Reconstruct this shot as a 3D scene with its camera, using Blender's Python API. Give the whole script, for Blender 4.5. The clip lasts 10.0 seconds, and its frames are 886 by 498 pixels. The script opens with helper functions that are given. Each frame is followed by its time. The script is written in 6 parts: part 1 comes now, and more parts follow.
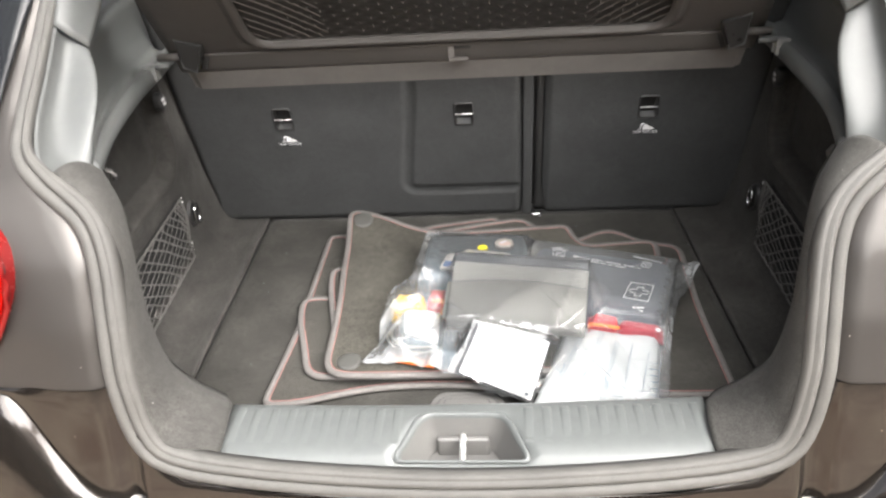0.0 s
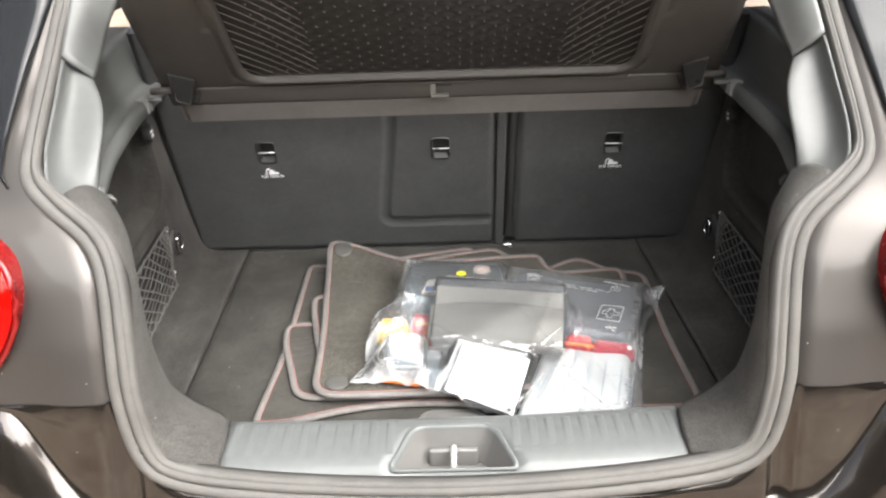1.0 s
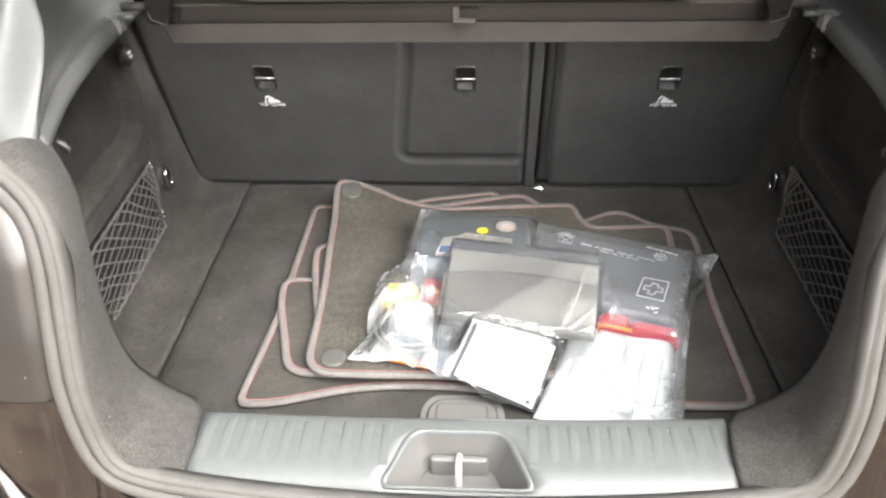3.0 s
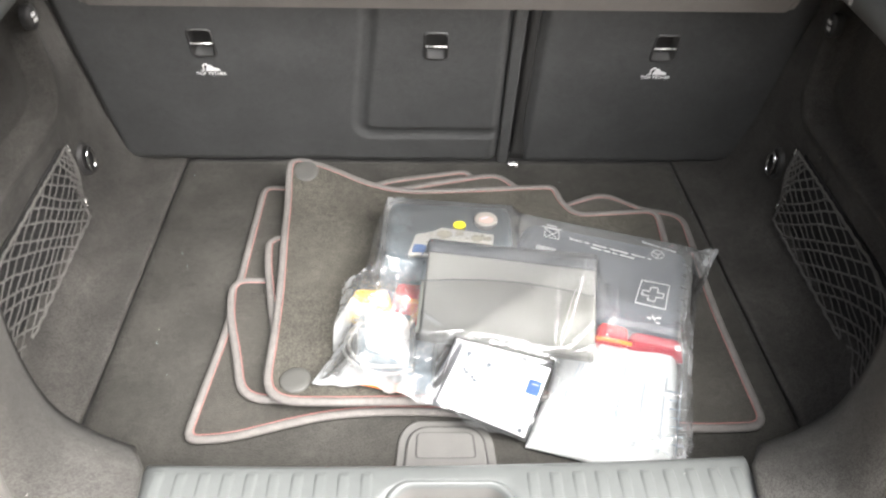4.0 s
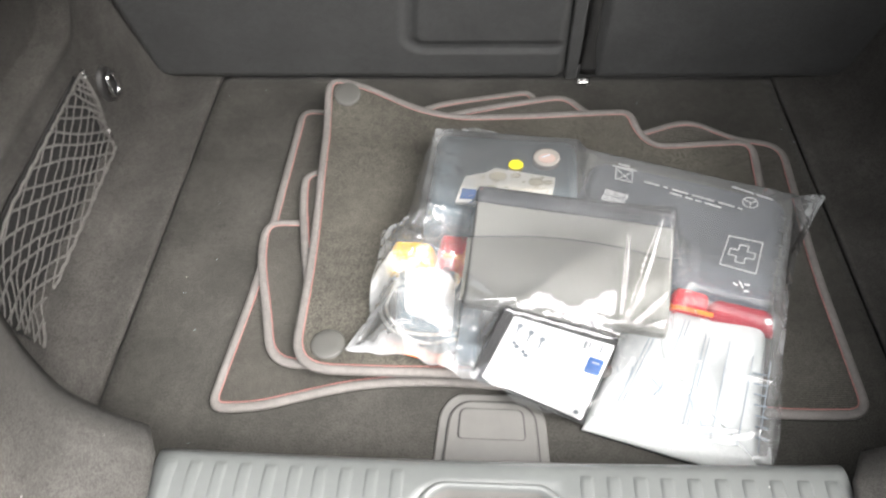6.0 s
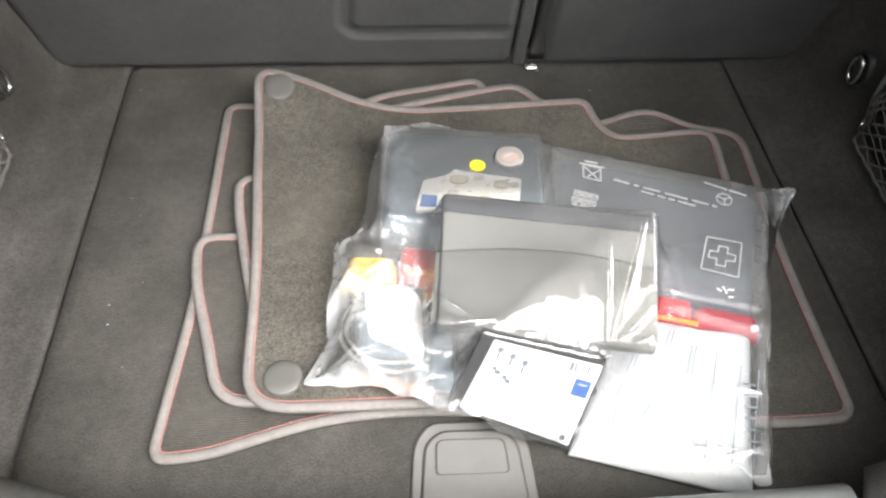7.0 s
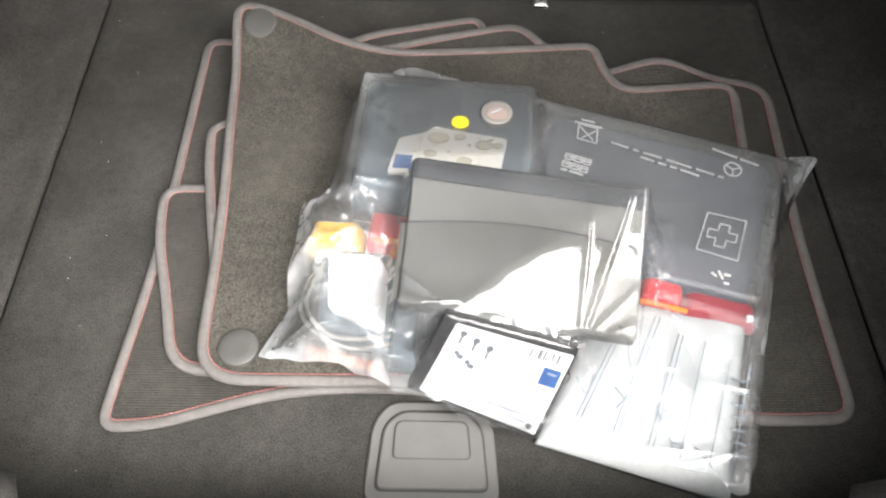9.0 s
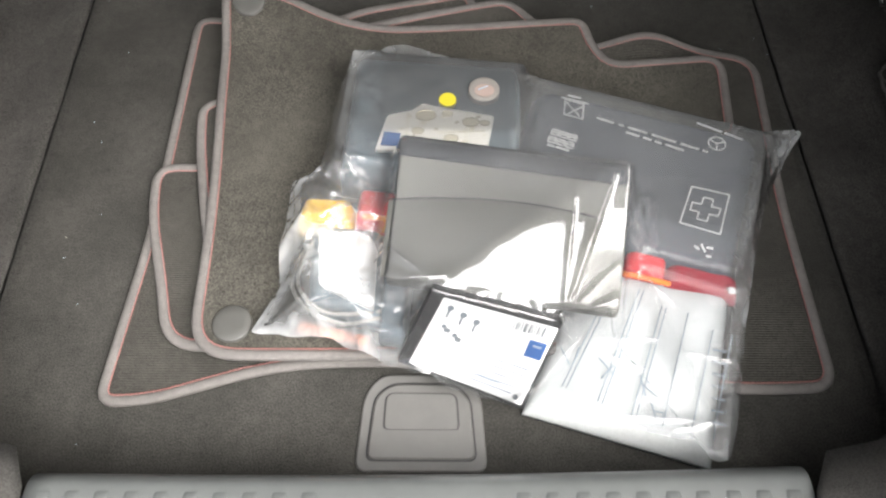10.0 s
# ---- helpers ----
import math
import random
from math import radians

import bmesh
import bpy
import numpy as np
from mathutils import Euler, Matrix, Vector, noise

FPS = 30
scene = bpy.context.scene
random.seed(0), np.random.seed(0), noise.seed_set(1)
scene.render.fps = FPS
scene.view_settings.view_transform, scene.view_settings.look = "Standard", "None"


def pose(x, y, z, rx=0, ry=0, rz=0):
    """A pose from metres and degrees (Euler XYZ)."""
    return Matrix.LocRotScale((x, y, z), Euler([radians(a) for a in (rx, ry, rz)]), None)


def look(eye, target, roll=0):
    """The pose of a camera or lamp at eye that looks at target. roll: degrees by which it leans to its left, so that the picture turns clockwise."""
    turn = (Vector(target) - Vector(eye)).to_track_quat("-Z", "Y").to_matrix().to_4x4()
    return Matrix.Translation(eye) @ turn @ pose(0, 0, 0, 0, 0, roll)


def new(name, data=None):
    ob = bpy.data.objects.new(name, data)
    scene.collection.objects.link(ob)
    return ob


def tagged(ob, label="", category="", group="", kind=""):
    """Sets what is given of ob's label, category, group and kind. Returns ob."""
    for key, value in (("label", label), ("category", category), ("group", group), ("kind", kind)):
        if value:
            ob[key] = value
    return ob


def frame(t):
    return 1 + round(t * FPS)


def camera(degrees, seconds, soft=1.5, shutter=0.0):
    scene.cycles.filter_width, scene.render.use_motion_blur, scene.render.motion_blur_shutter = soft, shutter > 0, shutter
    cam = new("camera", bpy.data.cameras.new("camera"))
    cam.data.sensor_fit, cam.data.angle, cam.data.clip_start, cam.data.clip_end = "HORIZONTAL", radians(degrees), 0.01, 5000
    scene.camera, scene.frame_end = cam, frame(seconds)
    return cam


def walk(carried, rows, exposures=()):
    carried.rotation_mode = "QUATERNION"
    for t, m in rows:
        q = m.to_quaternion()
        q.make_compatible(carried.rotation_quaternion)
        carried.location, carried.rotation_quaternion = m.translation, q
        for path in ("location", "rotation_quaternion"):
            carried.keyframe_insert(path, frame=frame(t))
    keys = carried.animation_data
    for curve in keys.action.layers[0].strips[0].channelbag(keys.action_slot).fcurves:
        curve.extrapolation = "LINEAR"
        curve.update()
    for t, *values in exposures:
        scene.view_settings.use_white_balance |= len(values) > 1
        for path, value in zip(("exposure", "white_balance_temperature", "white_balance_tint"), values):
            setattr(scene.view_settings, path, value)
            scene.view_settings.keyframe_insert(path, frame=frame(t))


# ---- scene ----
cam = camera(61.8, 10.0, soft=2.3, shutter=0.5)
PATH = [
    (0, (0.054, 0.093, 0.764), (-0.102, 1.808, -0.253), -4.0),
    (0.5, (-0.002, 0.041, 0.772), (-0.065, 1.805, -0.169), -2.7),
    (1, (0.005, 0.022, 0.771), (-0.018, 1.798, -0.15), -2.0),
    (1.5, (0.029, 0.049, 0.771), (-0.017, 1.823, -0.151), -1.3),
    (2, (0.065, 0.112, 0.769), (-0.031, 1.859, -0.2), -1.2),
    (2.5, (0.067, 0.154, 0.765), (-0.071, 1.85, -0.286), -1.6),
    (2.7, (0.057, 0.176, 0.762), (-0.086, 1.847, -0.328), -1.7),
    (3.8, (-0.032, 0.372, 0.766), (0.006, 1.907, -0.516), 0.7),
    (4, (-0.025, 0.391, 0.754), (0.02, 1.916, -0.54), 1.3),
    (4.5, (0.023, 0.453, 0.748), (0.0, 1.913, -0.618), 1.5),
    (5, (0.061, 0.483, 0.738), (-0.083, 1.869, -0.697), -1.5),
    (5.5, (0.054, 0.497, 0.731), (-0.151, 1.821, -0.754), -3.7),
    (5.7, (0.038, 0.508, 0.728), (-0.164, 1.824, -0.765), -4.1),
    (6.8, (-0.067, 0.614, 0.707), (0.015, 1.863, -0.853), 1.4),
    (7, (-0.058, 0.623, 0.696), (0.035, 1.864, -0.87), 2.0),
    (7.5, (-0.003, 0.673, 0.68), (0.085, 1.87, -0.919), 2.5),
    (8, (0.014, 0.697, 0.678), (0.036, 1.829, -0.97), 1.0),
    (8.5, (0.013, 0.701, 0.674), (-0.004, 1.787, -1.005), 0.0),
    (9, (0.015, 0.699, 0.678), (-0.009, 1.759, -1.018), -0.4),
    (9.5, (0.02, 0.7, 0.685), (-0.01, 1.733, -1.027), -0.9),
    (10, (0.028, 0.694, 0.69), (0.001, 1.694, -1.042), -1.2),
]
walk(cam, [(t, look(eye, target, roll)) for t, eye, target, roll in PATH], exposures=[(0.0, 1.84), (0.5, 1.84), (1.5, 1.77), (2.5, 1.85), (4.0, 2.18), (5.5, 1.85), (7.0, 1.98), (8.0, 1.77), (9.0, 1.64), (10.0, 1.48)])

# ---- light ----
world = bpy.data.worlds.new("sky")
scene.world = world
world.use_nodes = True
wn = world.node_tree
sky = wn.nodes.new("ShaderNodeTexSky")
sky.sky_type = "NISHITA"
sky.sun_disc = False
sky.sun_elevation = radians(50)
sky.sun_rotation = radians(132)
sky.air_density = 0.6
sky.dust_density = 7.0
sky.ozone_density = 0.3
wbg = wn.nodes["Background"]
wbg.inputs["Strength"].default_value = 0.125
pale = wn.nodes.new("ShaderNodeHueSaturation")
pale.inputs["Saturation"].default_value = 0.35
wn.links.new(sky.outputs["Color"], pale.inputs["Color"])
wn.links.new(pale.outputs["Color"], wbg.inputs["Color"])

sun_data = bpy.data.lights.new("sun", "SUN")
sun_data.energy = 3.0
sun_data.angle = radians(88)
sun_data.color = (1.0, 0.985, 0.965)
sun = new("sun", sun_data)
sun.matrix_world = look((1.6, -1.25, 2.6), (0, 1.0, 0))


# ---- materials ----
def base_material(name, rough=0.6, metal=0.0, spec=0.5, coat=0.0):
    m = bpy.data.materials.new(name)
    m.use_nodes = True
    p = m.node_tree.nodes["Principled BSDF"]
    p.inputs["Roughness"].default_value = rough
    p.inputs["Metallic"].default_value = metal
    p.inputs["Specular IOR Level"].default_value = spec
    p.inputs["Coat Weight"].default_value = coat
    p.inputs["Coat Roughness"].default_value = 0.03
    return m, m.node_tree, p


def surface(name, a, b, scale=60.0, rough=0.6, metal=0.0, bump=0.15, fine=900.0, dist=0.0008, spec=0.5, coat=0.0,
            rough_var=0.08, stain=0.12, stretch=(1, 1, 1), spread=0.14, grain=0.55):
    """Two colours mixed at a coarse and a fine scale, with relief from the fine grain and uneven gloss."""
    m, t, p = base_material(name, rough, metal, spec, coat)
    nd, ln = t.nodes, t.links
    co = nd.new("ShaderNodeTexCoord")
    mp = nd.new("ShaderNodeMapping")
    mp.inputs["Scale"].default_value = stretch
    ln.new(co.outputs["Object"], mp.inputs["Vector"])
    big = nd.new("ShaderNodeTexNoise")
    big.inputs["Scale"].default_value = scale * 0.12
    big.inputs["Detail"].default_value = 5
    mid = nd.new("ShaderNodeTexNoise")
    mid.inputs["Scale"].default_value = scale
    mid.inputs["Detail"].default_value = 6
    gr = nd.new("ShaderNodeTexNoise")
    gr.inputs["Scale"].default_value = fine
    gr.inputs["Detail"].default_value = 3
    for n in (big, mid, gr):
        ln.new(mp.outputs["Vector"], n.inputs["Vector"])
    mx = nd.new("ShaderNodeMix")
    mx.data_type = "RGBA"
    mx.inputs["A"].default_value = (*a, 1)
    mx.inputs["B"].default_value = (*b, 1)
    add = nd.new("ShaderNodeMath")
    add.operation = "MULTIPLY_ADD"
    add.inputs[1].default_value = grain
    ln.new(gr.outputs["Fac"], add.inputs[0])
    half = nd.new("ShaderNodeMath")
    half.operation = "MULTIPLY"
    half.inputs[1].default_value = 1 - grain
    ln.new(mid.outputs["Fac"], half.inputs[0])
    ln.new(half.outputs[0], add.inputs[2])
    rg = nd.new("ShaderNodeMapRange")
    rg.inputs["From Min"].default_value = 0.5 - spread
    rg.inputs["From Max"].default_value = 0.5 + spread
    ln.new(add.outputs[0], rg.inputs["Value"])
    ln.new(rg.outputs["Result"], mx.inputs["Factor"])
    st = nd.new("ShaderNodeMapRange")
    st.inputs["From Min"].default_value = 0.3
    st.inputs["From Max"].default_value = 0.7
    st.inputs["To Min"].default_value = 1 - stain
    st.inputs["To Max"].default_value = 1 + stain
    ln.new(big.outputs["Fac"], st.inputs["Value"])
    mul = nd.new("ShaderNodeVectorMath")
    mul.operation = "SCALE"
    ln.new(mx.outputs["Result"], mul.inputs[0])
    ln.new(st.outputs["Result"], mul.inputs["Scale"])
    ln.new(mul.outputs["Vector"], p.inputs["Base Color"])
    rr = nd.new("ShaderNodeMapRange")
    rr.inputs["From Min"].default_value = 0.3
    rr.inputs["From Max"].default_value = 0.7
    rr.inputs["To Min"].default_value = max(0.02, rough - rough_var)
    rr.inputs["To Max"].default_value = min(1.0, rough + rough_var)
    ln.new(mid.outputs["Fac"], rr.inputs["Value"])
    ln.new(rr.outputs["Result"], p.inputs["Roughness"])
    if bump:
        bp = nd.new("ShaderNodeBump")
        bp.inputs["Strength"].default_value = bump
        bp.inputs["Distance"].default_value = dist
        ln.new(gr.outputs["Fac"], bp.inputs["Height"])
        ln.new(bp.outputs["Normal"], p.inputs["Normal"])
    return m


def carpet(name, a, b, fibre=700.0, bump=0.7, ribs=0.0, spread=0.10, stain=0.24):
    """Short-pile carpet: mottled fibre, fuzzy sheen; ribs adds fine parallel rows."""
    m = surface(name, a, b, scale=90, rough=0.95, bump=bump, fine=fibre, dist=0.0012, spec=0.15, rough_var=0.03, stain=stain, spread=spread, grain=0.82)
    t = m.node_tree
    nd, ln = t.nodes, t.links
    p = nd["Principled BSDF"]
    p.inputs["Sheen Weight"].default_value = 0.08
    p.inputs["Sheen Roughness"].default_value = 0.5
    p.inputs["Sheen Tint"].default_value = (0.58, 0.57, 0.55, 1)
    co = next(n for n in nd if n.bl_idname == "ShaderNodeTexCoord")
    if ribs:
        w = nd.new("ShaderNodeTexWave")
        w.bands_direction = "Y"
        w.inputs["Scale"].default_value = ribs
        w.inputs["Distortion"].default_value = 0.6
        w.inputs["Detail"].default_value = 2
        ln.new(co.outputs["Object"], w.inputs["Vector"])
        old = next(n for n in nd if n.bl_idname == "ShaderNodeBump")
        bp = nd.new("ShaderNodeBump")
        bp.inputs["Strength"].default_value = 0.85
        bp.inputs["Distance"].default_value = 0.0015
        ln.new(w.outputs["Fac"], bp.inputs["Height"])
        ln.new(old.outputs["Normal"], bp.inputs["Normal"])
        ln.new(bp.outputs["Normal"], p.inputs["Normal"])
    return m


def plain(name, col, rough=0.5, metal=0.0, coat=0.0):
    return surface(name, col, tuple(c * 1.12 for c in col), scale=80, rough=rough, metal=metal, bump=0.05, fine=1400,
                   dist=0.0003, coat=coat, stain=0.05, rough_var=0.05)


def film_material(name):
    """Clear polythene: mostly see-through, glossy, slightly milky."""
    m = bpy.data.materials.new(name)
    m.use_nodes = True
    t = m.node_tree
    nd, ln = t.nodes, t.links
    nd.remove(nd["Principled BSDF"])
    out = nd["Material Output"]
    co = nd.new("ShaderNodeTexCoord")
    ns = nd.new("ShaderNodeTexNoise")
    ns.inputs["Scale"].default_value = 24
    ns.inputs["Detail"].default_value = 2
    ns.inputs["Distortion"].default_value = 1.2
    ln.new(co.outputs["Object"], ns.inputs["Vector"])
    bp = nd.new("ShaderNodeBump")
    bp.inputs["Strength"].default_value = 0.02
    bp.inputs["Distance"].default_value = 0.004
    ln.new(ns.outputs["Fac"], bp.inputs["Height"])
    # fine creases where the film is crumpled
    crease = nd.new("ShaderNodeTexNoise")
    crease.noise_type = "RIDGED_MULTIFRACTAL"
    crease.inputs["Scale"].default_value = 62
    crease.inputs["Detail"].default_value = 3
    crease.inputs["Distortion"].default_value = 0.8
    ln.new(co.outputs["Object"], crease.inputs["Vector"])
    crumpled = nd.new("ShaderNodeAttribute")
    crumpled.attribute_name = "crumple"
    fine = nd.new("ShaderNodeBump")
    fine.inputs["Distance"].default_value = 0.0025
    ln.new(crumpled.outputs["Fac"], fine.inputs["Strength"])
    ln.new(crease.outputs["Fac"], fine.inputs["Height"])
    ln.new(bp.outputs["Normal"], fine.inputs["Normal"])
    clear = nd.new("ShaderNodeBsdfTransparent")
    clear.inputs["Color"].default_value = (0.985, 0.99, 0.995, 1)
    milk = nd.new("ShaderNodeBsdfDiffuse")
    milk.inputs["Color"].default_value = (0.90, 0.93, 0.945, 1)
    trans = nd.new("ShaderNodeBsdfTranslucent")
    trans.inputs["Color"].default_value = (0.90, 0.93, 0.945, 1)
    both = nd.new("ShaderNodeMixShader")
    both.inputs[0].default_value = 0.4
    ln.new(milk.outputs[0], both.inputs[1])
    ln.new(trans.outputs[0], both.inputs[2])
    cloud = nd.new("ShaderNodeMapRange")
    cloud.inputs["From Min"].default_value = 0.35
    cloud.inputs["From Max"].default_value = 0.7
    cloud.inputs["To Min"].default_value = 0.85
    cloud.inputs["To Max"].default_value = 1.2
    ln.new(ns.outputs["Fac"], cloud.inputs["Value"])
    # haze amount painted per point over the film
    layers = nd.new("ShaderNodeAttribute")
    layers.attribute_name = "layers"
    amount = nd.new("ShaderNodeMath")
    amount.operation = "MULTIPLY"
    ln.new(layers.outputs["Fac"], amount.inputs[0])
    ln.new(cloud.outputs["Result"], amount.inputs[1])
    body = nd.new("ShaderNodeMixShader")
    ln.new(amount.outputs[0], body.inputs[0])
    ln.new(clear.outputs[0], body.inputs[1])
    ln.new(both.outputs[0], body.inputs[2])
    gloss = nd.new("ShaderNodeBsdfGlossy")
    gloss.inputs["Roughness"].default_value = 0.035
    ln.new(fine.outputs["Normal"], gloss.inputs["Normal"])
    fr = nd.new("ShaderNodeFresnel")
    fr.inputs["IOR"].default_value = 1.6
    ln.new(fine.outputs["Normal"], fr.inputs["Normal"])
    twice = nd.new("ShaderNodeMath")
    twice.operation = "MULTIPLY"
    twice.use_clamp = True
    ln.new(fr.outputs[0], twice.inputs[0])
    # gloss strength painted per point
    shine = nd.new("ShaderNodeAttribute")
    shine.attribute_name = "shine"
    ln.new(shine.outputs["Fac"], twice.inputs[1])
    fin = nd.new("ShaderNodeMixShader")
    ln.new(twice.outputs[0], fin.inputs[0])
    ln.new(body.outputs[0], fin.inputs[1])
    ln.new(gloss.outputs[0], fin.inputs[2])
    ln.new(fin.outputs[0], out.inputs["Surface"])
    return m


def lens_material(name, col, inside=(0.45, 0.006, 0.006)):
    """Clear tinted lamp cover with a gloss."""
    m = bpy.data.materials.new(name)
    m.use_nodes = True
    nd, ln = m.node_tree.nodes, m.node_tree.links
    nd.remove(nd["Principled BSDF"])
    tint = nd.new("ShaderNodeBsdfTransparent")
    tint.inputs["Color"].default_value = (*col, 1)
    body = nd.new("ShaderNodeBsdfDiffuse")
    body.inputs["Color"].default_value = (*inside, 1)
    inner = nd.new("ShaderNodeMixShader")
    inner.inputs[0].default_value = 0.12
    ln.new(tint.outputs[0], inner.inputs[1])
    ln.new(body.outputs[0], inner.inputs[2])
    gloss = nd.new("ShaderNodeBsdfGlossy")
    gloss.inputs["Roughness"].default_value = 0.03
    fr = nd.new("ShaderNodeFresnel")
    fr.inputs["IOR"].default_value = 1.28
    fin = nd.new("ShaderNodeMixShader")
    ln.new(fr.outputs[0], fin.inputs[0])
    ln.new(inner.outputs[0], fin.inputs[1])
    ln.new(gloss.outputs[0], fin.inputs[2])
    ln.new(fin.outputs[0], nd["Material Output"].inputs["Surface"])
    return m


M_FLOOR = carpet("boot_carpet", (0.0238, 0.0228, 0.0206), (0.061, 0.0585, 0.0524), fibre=720, bump=0.45, spread=0.10, stain=0.26)
M_WALL = carpet("trim_carpet", (0.0295, 0.0281, 0.0259), (0.063, 0.060, 0.0557), fibre=700, bump=0.5, spread=0.08, stain=0.26)
M_RING = carpet("edge_carpet", (0.042, 0.0405, 0.0375), (0.078, 0.0755, 0.070), fibre=800, bump=0.5, spread=0.07, stain=0.22)
M_SEAT = carpet("seatback_felt", (0.041, 0.0417, 0.0415), (0.065, 0.066, 0.066), fibre=1100, bump=0.3, stain=0.10)
M_MAT = carpet("mat_pile", (0.038, 0.036, 0.031), (0.081, 0.077, 0.067), fibre=900, ribs=120)
M_BIND = surface("mat_binding", (0.112, 0.104, 0.098), (0.170, 0.158, 0.149), scale=150, rough=0.85, bump=0.5, fine=1500)
M_STITCH = plain("red_thread", (0.30, 0.135, 0.122), 0.8)
M_MATTOP = carpet("plush_pile", (0.034, 0.0325, 0.0272), (0.101, 0.0955, 0.0805), fibre=720, bump=0.9, spread=0.12)
M_POCKET = surface("pocket_plastic", (0.11, 0.107, 0.102), (0.13, 0.127, 0.12), scale=70, rough=0.45, bump=0.2, fine=1500, dist=0.0004)
M_PLASTIC = surface("grey_trim_plastic", (0.096, 0.0995, 0.097), (0.110, 0.114, 0.111), scale=70, rough=0.42, bump=0.15, fine=1600, dist=0.0003, stain=0.05, rough_var=0.015)
# paler copy of the trim plastic, for the light on the shelf rests
M_LITREST = surface("lit_trim_plastic", (0.19, 0.192, 0.186), (0.22, 0.222, 0.215), scale=70, rough=0.4, bump=0.1, fine=1500, dist=0.0003)
M_SILL = surface("sill_plastic", (0.098, 0.104, 0.102), (0.113, 0.120, 0.117), scale=70, rough=0.34, bump=0.15, fine=1500, dist=0.0003, stain=0.05, rough_var=0.015)
M_DARK = surface("dark_plastic", (0.022, 0.022, 0.022), (0.034, 0.033, 0.032), scale=60, rough=0.5, bump=0.2, fine=1500, dist=0.0004)
M_DISC = surface("mat_disc_plastic", (0.072, 0.071, 0.066), (0.086, 0.085, 0.079), scale=60, rough=0.5, bump=0.2, fine=1500, dist=0.0004)
M_GREYP = surface("handle_plastic", (0.105, 0.103, 0.098), (0.125, 0.122, 0.116), scale=60, rough=0.5, bump=0.3, fine=1500, dist=0.0004)
M_SHELF = surface("shelf_plastic", (0.072, 0.0655, 0.060), (0.090, 0.082, 0.0755), scale=50, rough=0.55, bump=0.2, fine=1500, dist=0.0004)
M_SHELFLIP = surface("shelf_lip_cover", (0.135, 0.125, 0.115), (0.168, 0.156, 0.144), scale=90, rough=0.8, bump=0.3, fine=1000)
M_FABRIC = surface("shelf_fabric", (0.024, 0.0218, 0.0203), (0.030, 0.0273, 0.0254), scale=140, rough=0.34, bump=0.05, fine=1300, rough_var=0.01)
M_RUBBER = surface("seal_rubber", (0.074, 0.071, 0.066), (0.104, 0.100, 0.093), scale=40, rough=0.72, bump=0.2, fine=900, dist=0.0005, stain=0.15)
M_PAINT = surface("metallic_grey_paint", (0.062, 0.057, 0.0525), (0.074, 0.068, 0.063), scale=3, rough=0.50, metal=0.7, bump=0.0, fine=3000, coat=0.3, stain=0.04)
M_BUMPER = surface("bumper_paint", (0.050, 0.043, 0.038), (0.060, 0.052, 0.046), scale=3, rough=0.17, metal=0.85, bump=0.0, fine=3000, coat=1.0, stain=0.05)
M_GLASS = surface("dark_glass", (0.010, 0.011, 0.012), (0.014, 0.015, 0.016), scale=4, rough=0.06, bump=0.0, spec=0.35, rough_var=0.02)
M_CHROME = plain("chrome", (0.62, 0.62, 0.62), 0.14, 1.0)
M_STEEL = plain("bright_steel", (0.55, 0.55, 0.54), 0.25, 1.0)
M_WHITEMETAL = plain("painted_steel", (0.70, 0.70, 0.68), 0.3, 0.6)
M_NETSHADE = surface("net_shade", (0.010, 0.010, 0.010), (0.016, 0.0155, 0.015), scale=120, rough=0.9, bump=0.3, fine=1200)
M_CORD = surface("net_cord", (0.080, 0.077, 0.072), (0.130, 0.125, 0.118), scale=300, rough=0.75, bump=0.4, fine=2500)
M_RED = lens_material("red_lens", (0.98, 0.24, 0.12))
M_REDBOWL = plain("lamp_bowl", (0.62, 0.016, 0.016), 0.4)
M_AMBER = plain("amber_reflector", (0.95, 0.42, 0.22), 0.3, 0.2)
M_WHITE = plain("white_paper", (0.80, 0.80, 0.79), 0.55)
M_INK = plain("grey_ink", (0.16, 0.18, 0.20), 0.6)
M_BLUE = plain("blue_print", (0.030, 0.115, 0.33), 0.5)
M_BLUEINK = plain("pale_blue_ink", (0.30, 0.36, 0.42), 0.6)
M_PALEINK = plain("faint_ink", (0.25, 0.30, 0.345), 0.6)
M_DOT = plain("glint_dot", (0.085, 0.077, 0.071), 0.4)
M_PIPING = plain("quilt_piping", (0.125, 0.112, 0.103), 0.5)
M_BRACKET = surface("bracket_plastic", (0.022, 0.021, 0.020), (0.030, 0.0285, 0.027), scale=60, rough=0.33, bump=0.15, fine=1500, dist=0.0003)
M_TANINK = plain("tan_ink", (0.68, 0.64, 0.52), 0.6)
M_BROWNINK = plain("brown_ink", (0.42, 0.38, 0.29), 0.6)
M_YELLOW = plain("yellow_plastic", (0.78, 0.47, 0.008), 0.45)
M_LAMPRIM = plain("lamp_rim", (0.16, 0.006, 0.006), 0.25)
M_YSTICK = plain("yellow_sticker", (0.44, 0.385, 0.025), 0.5)
M_ORANGE = plain("orange_print", (0.85, 0.20, 0.04), 0.5)
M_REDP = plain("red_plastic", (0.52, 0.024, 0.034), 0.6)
M_NAVY = surface("navy_plastic", (0.118, 0.155, 0.178), (0.136, 0.176, 0.200), scale=50, rough=0.4, bump=0.2, fine=1500, dist=0.0004)
M_POUCH = surface("pouch_cloth", (0.046, 0.053, 0.067), (0.068, 0.076, 0.092), scale=120, rough=0.75, bump=0.5, fine=1400)
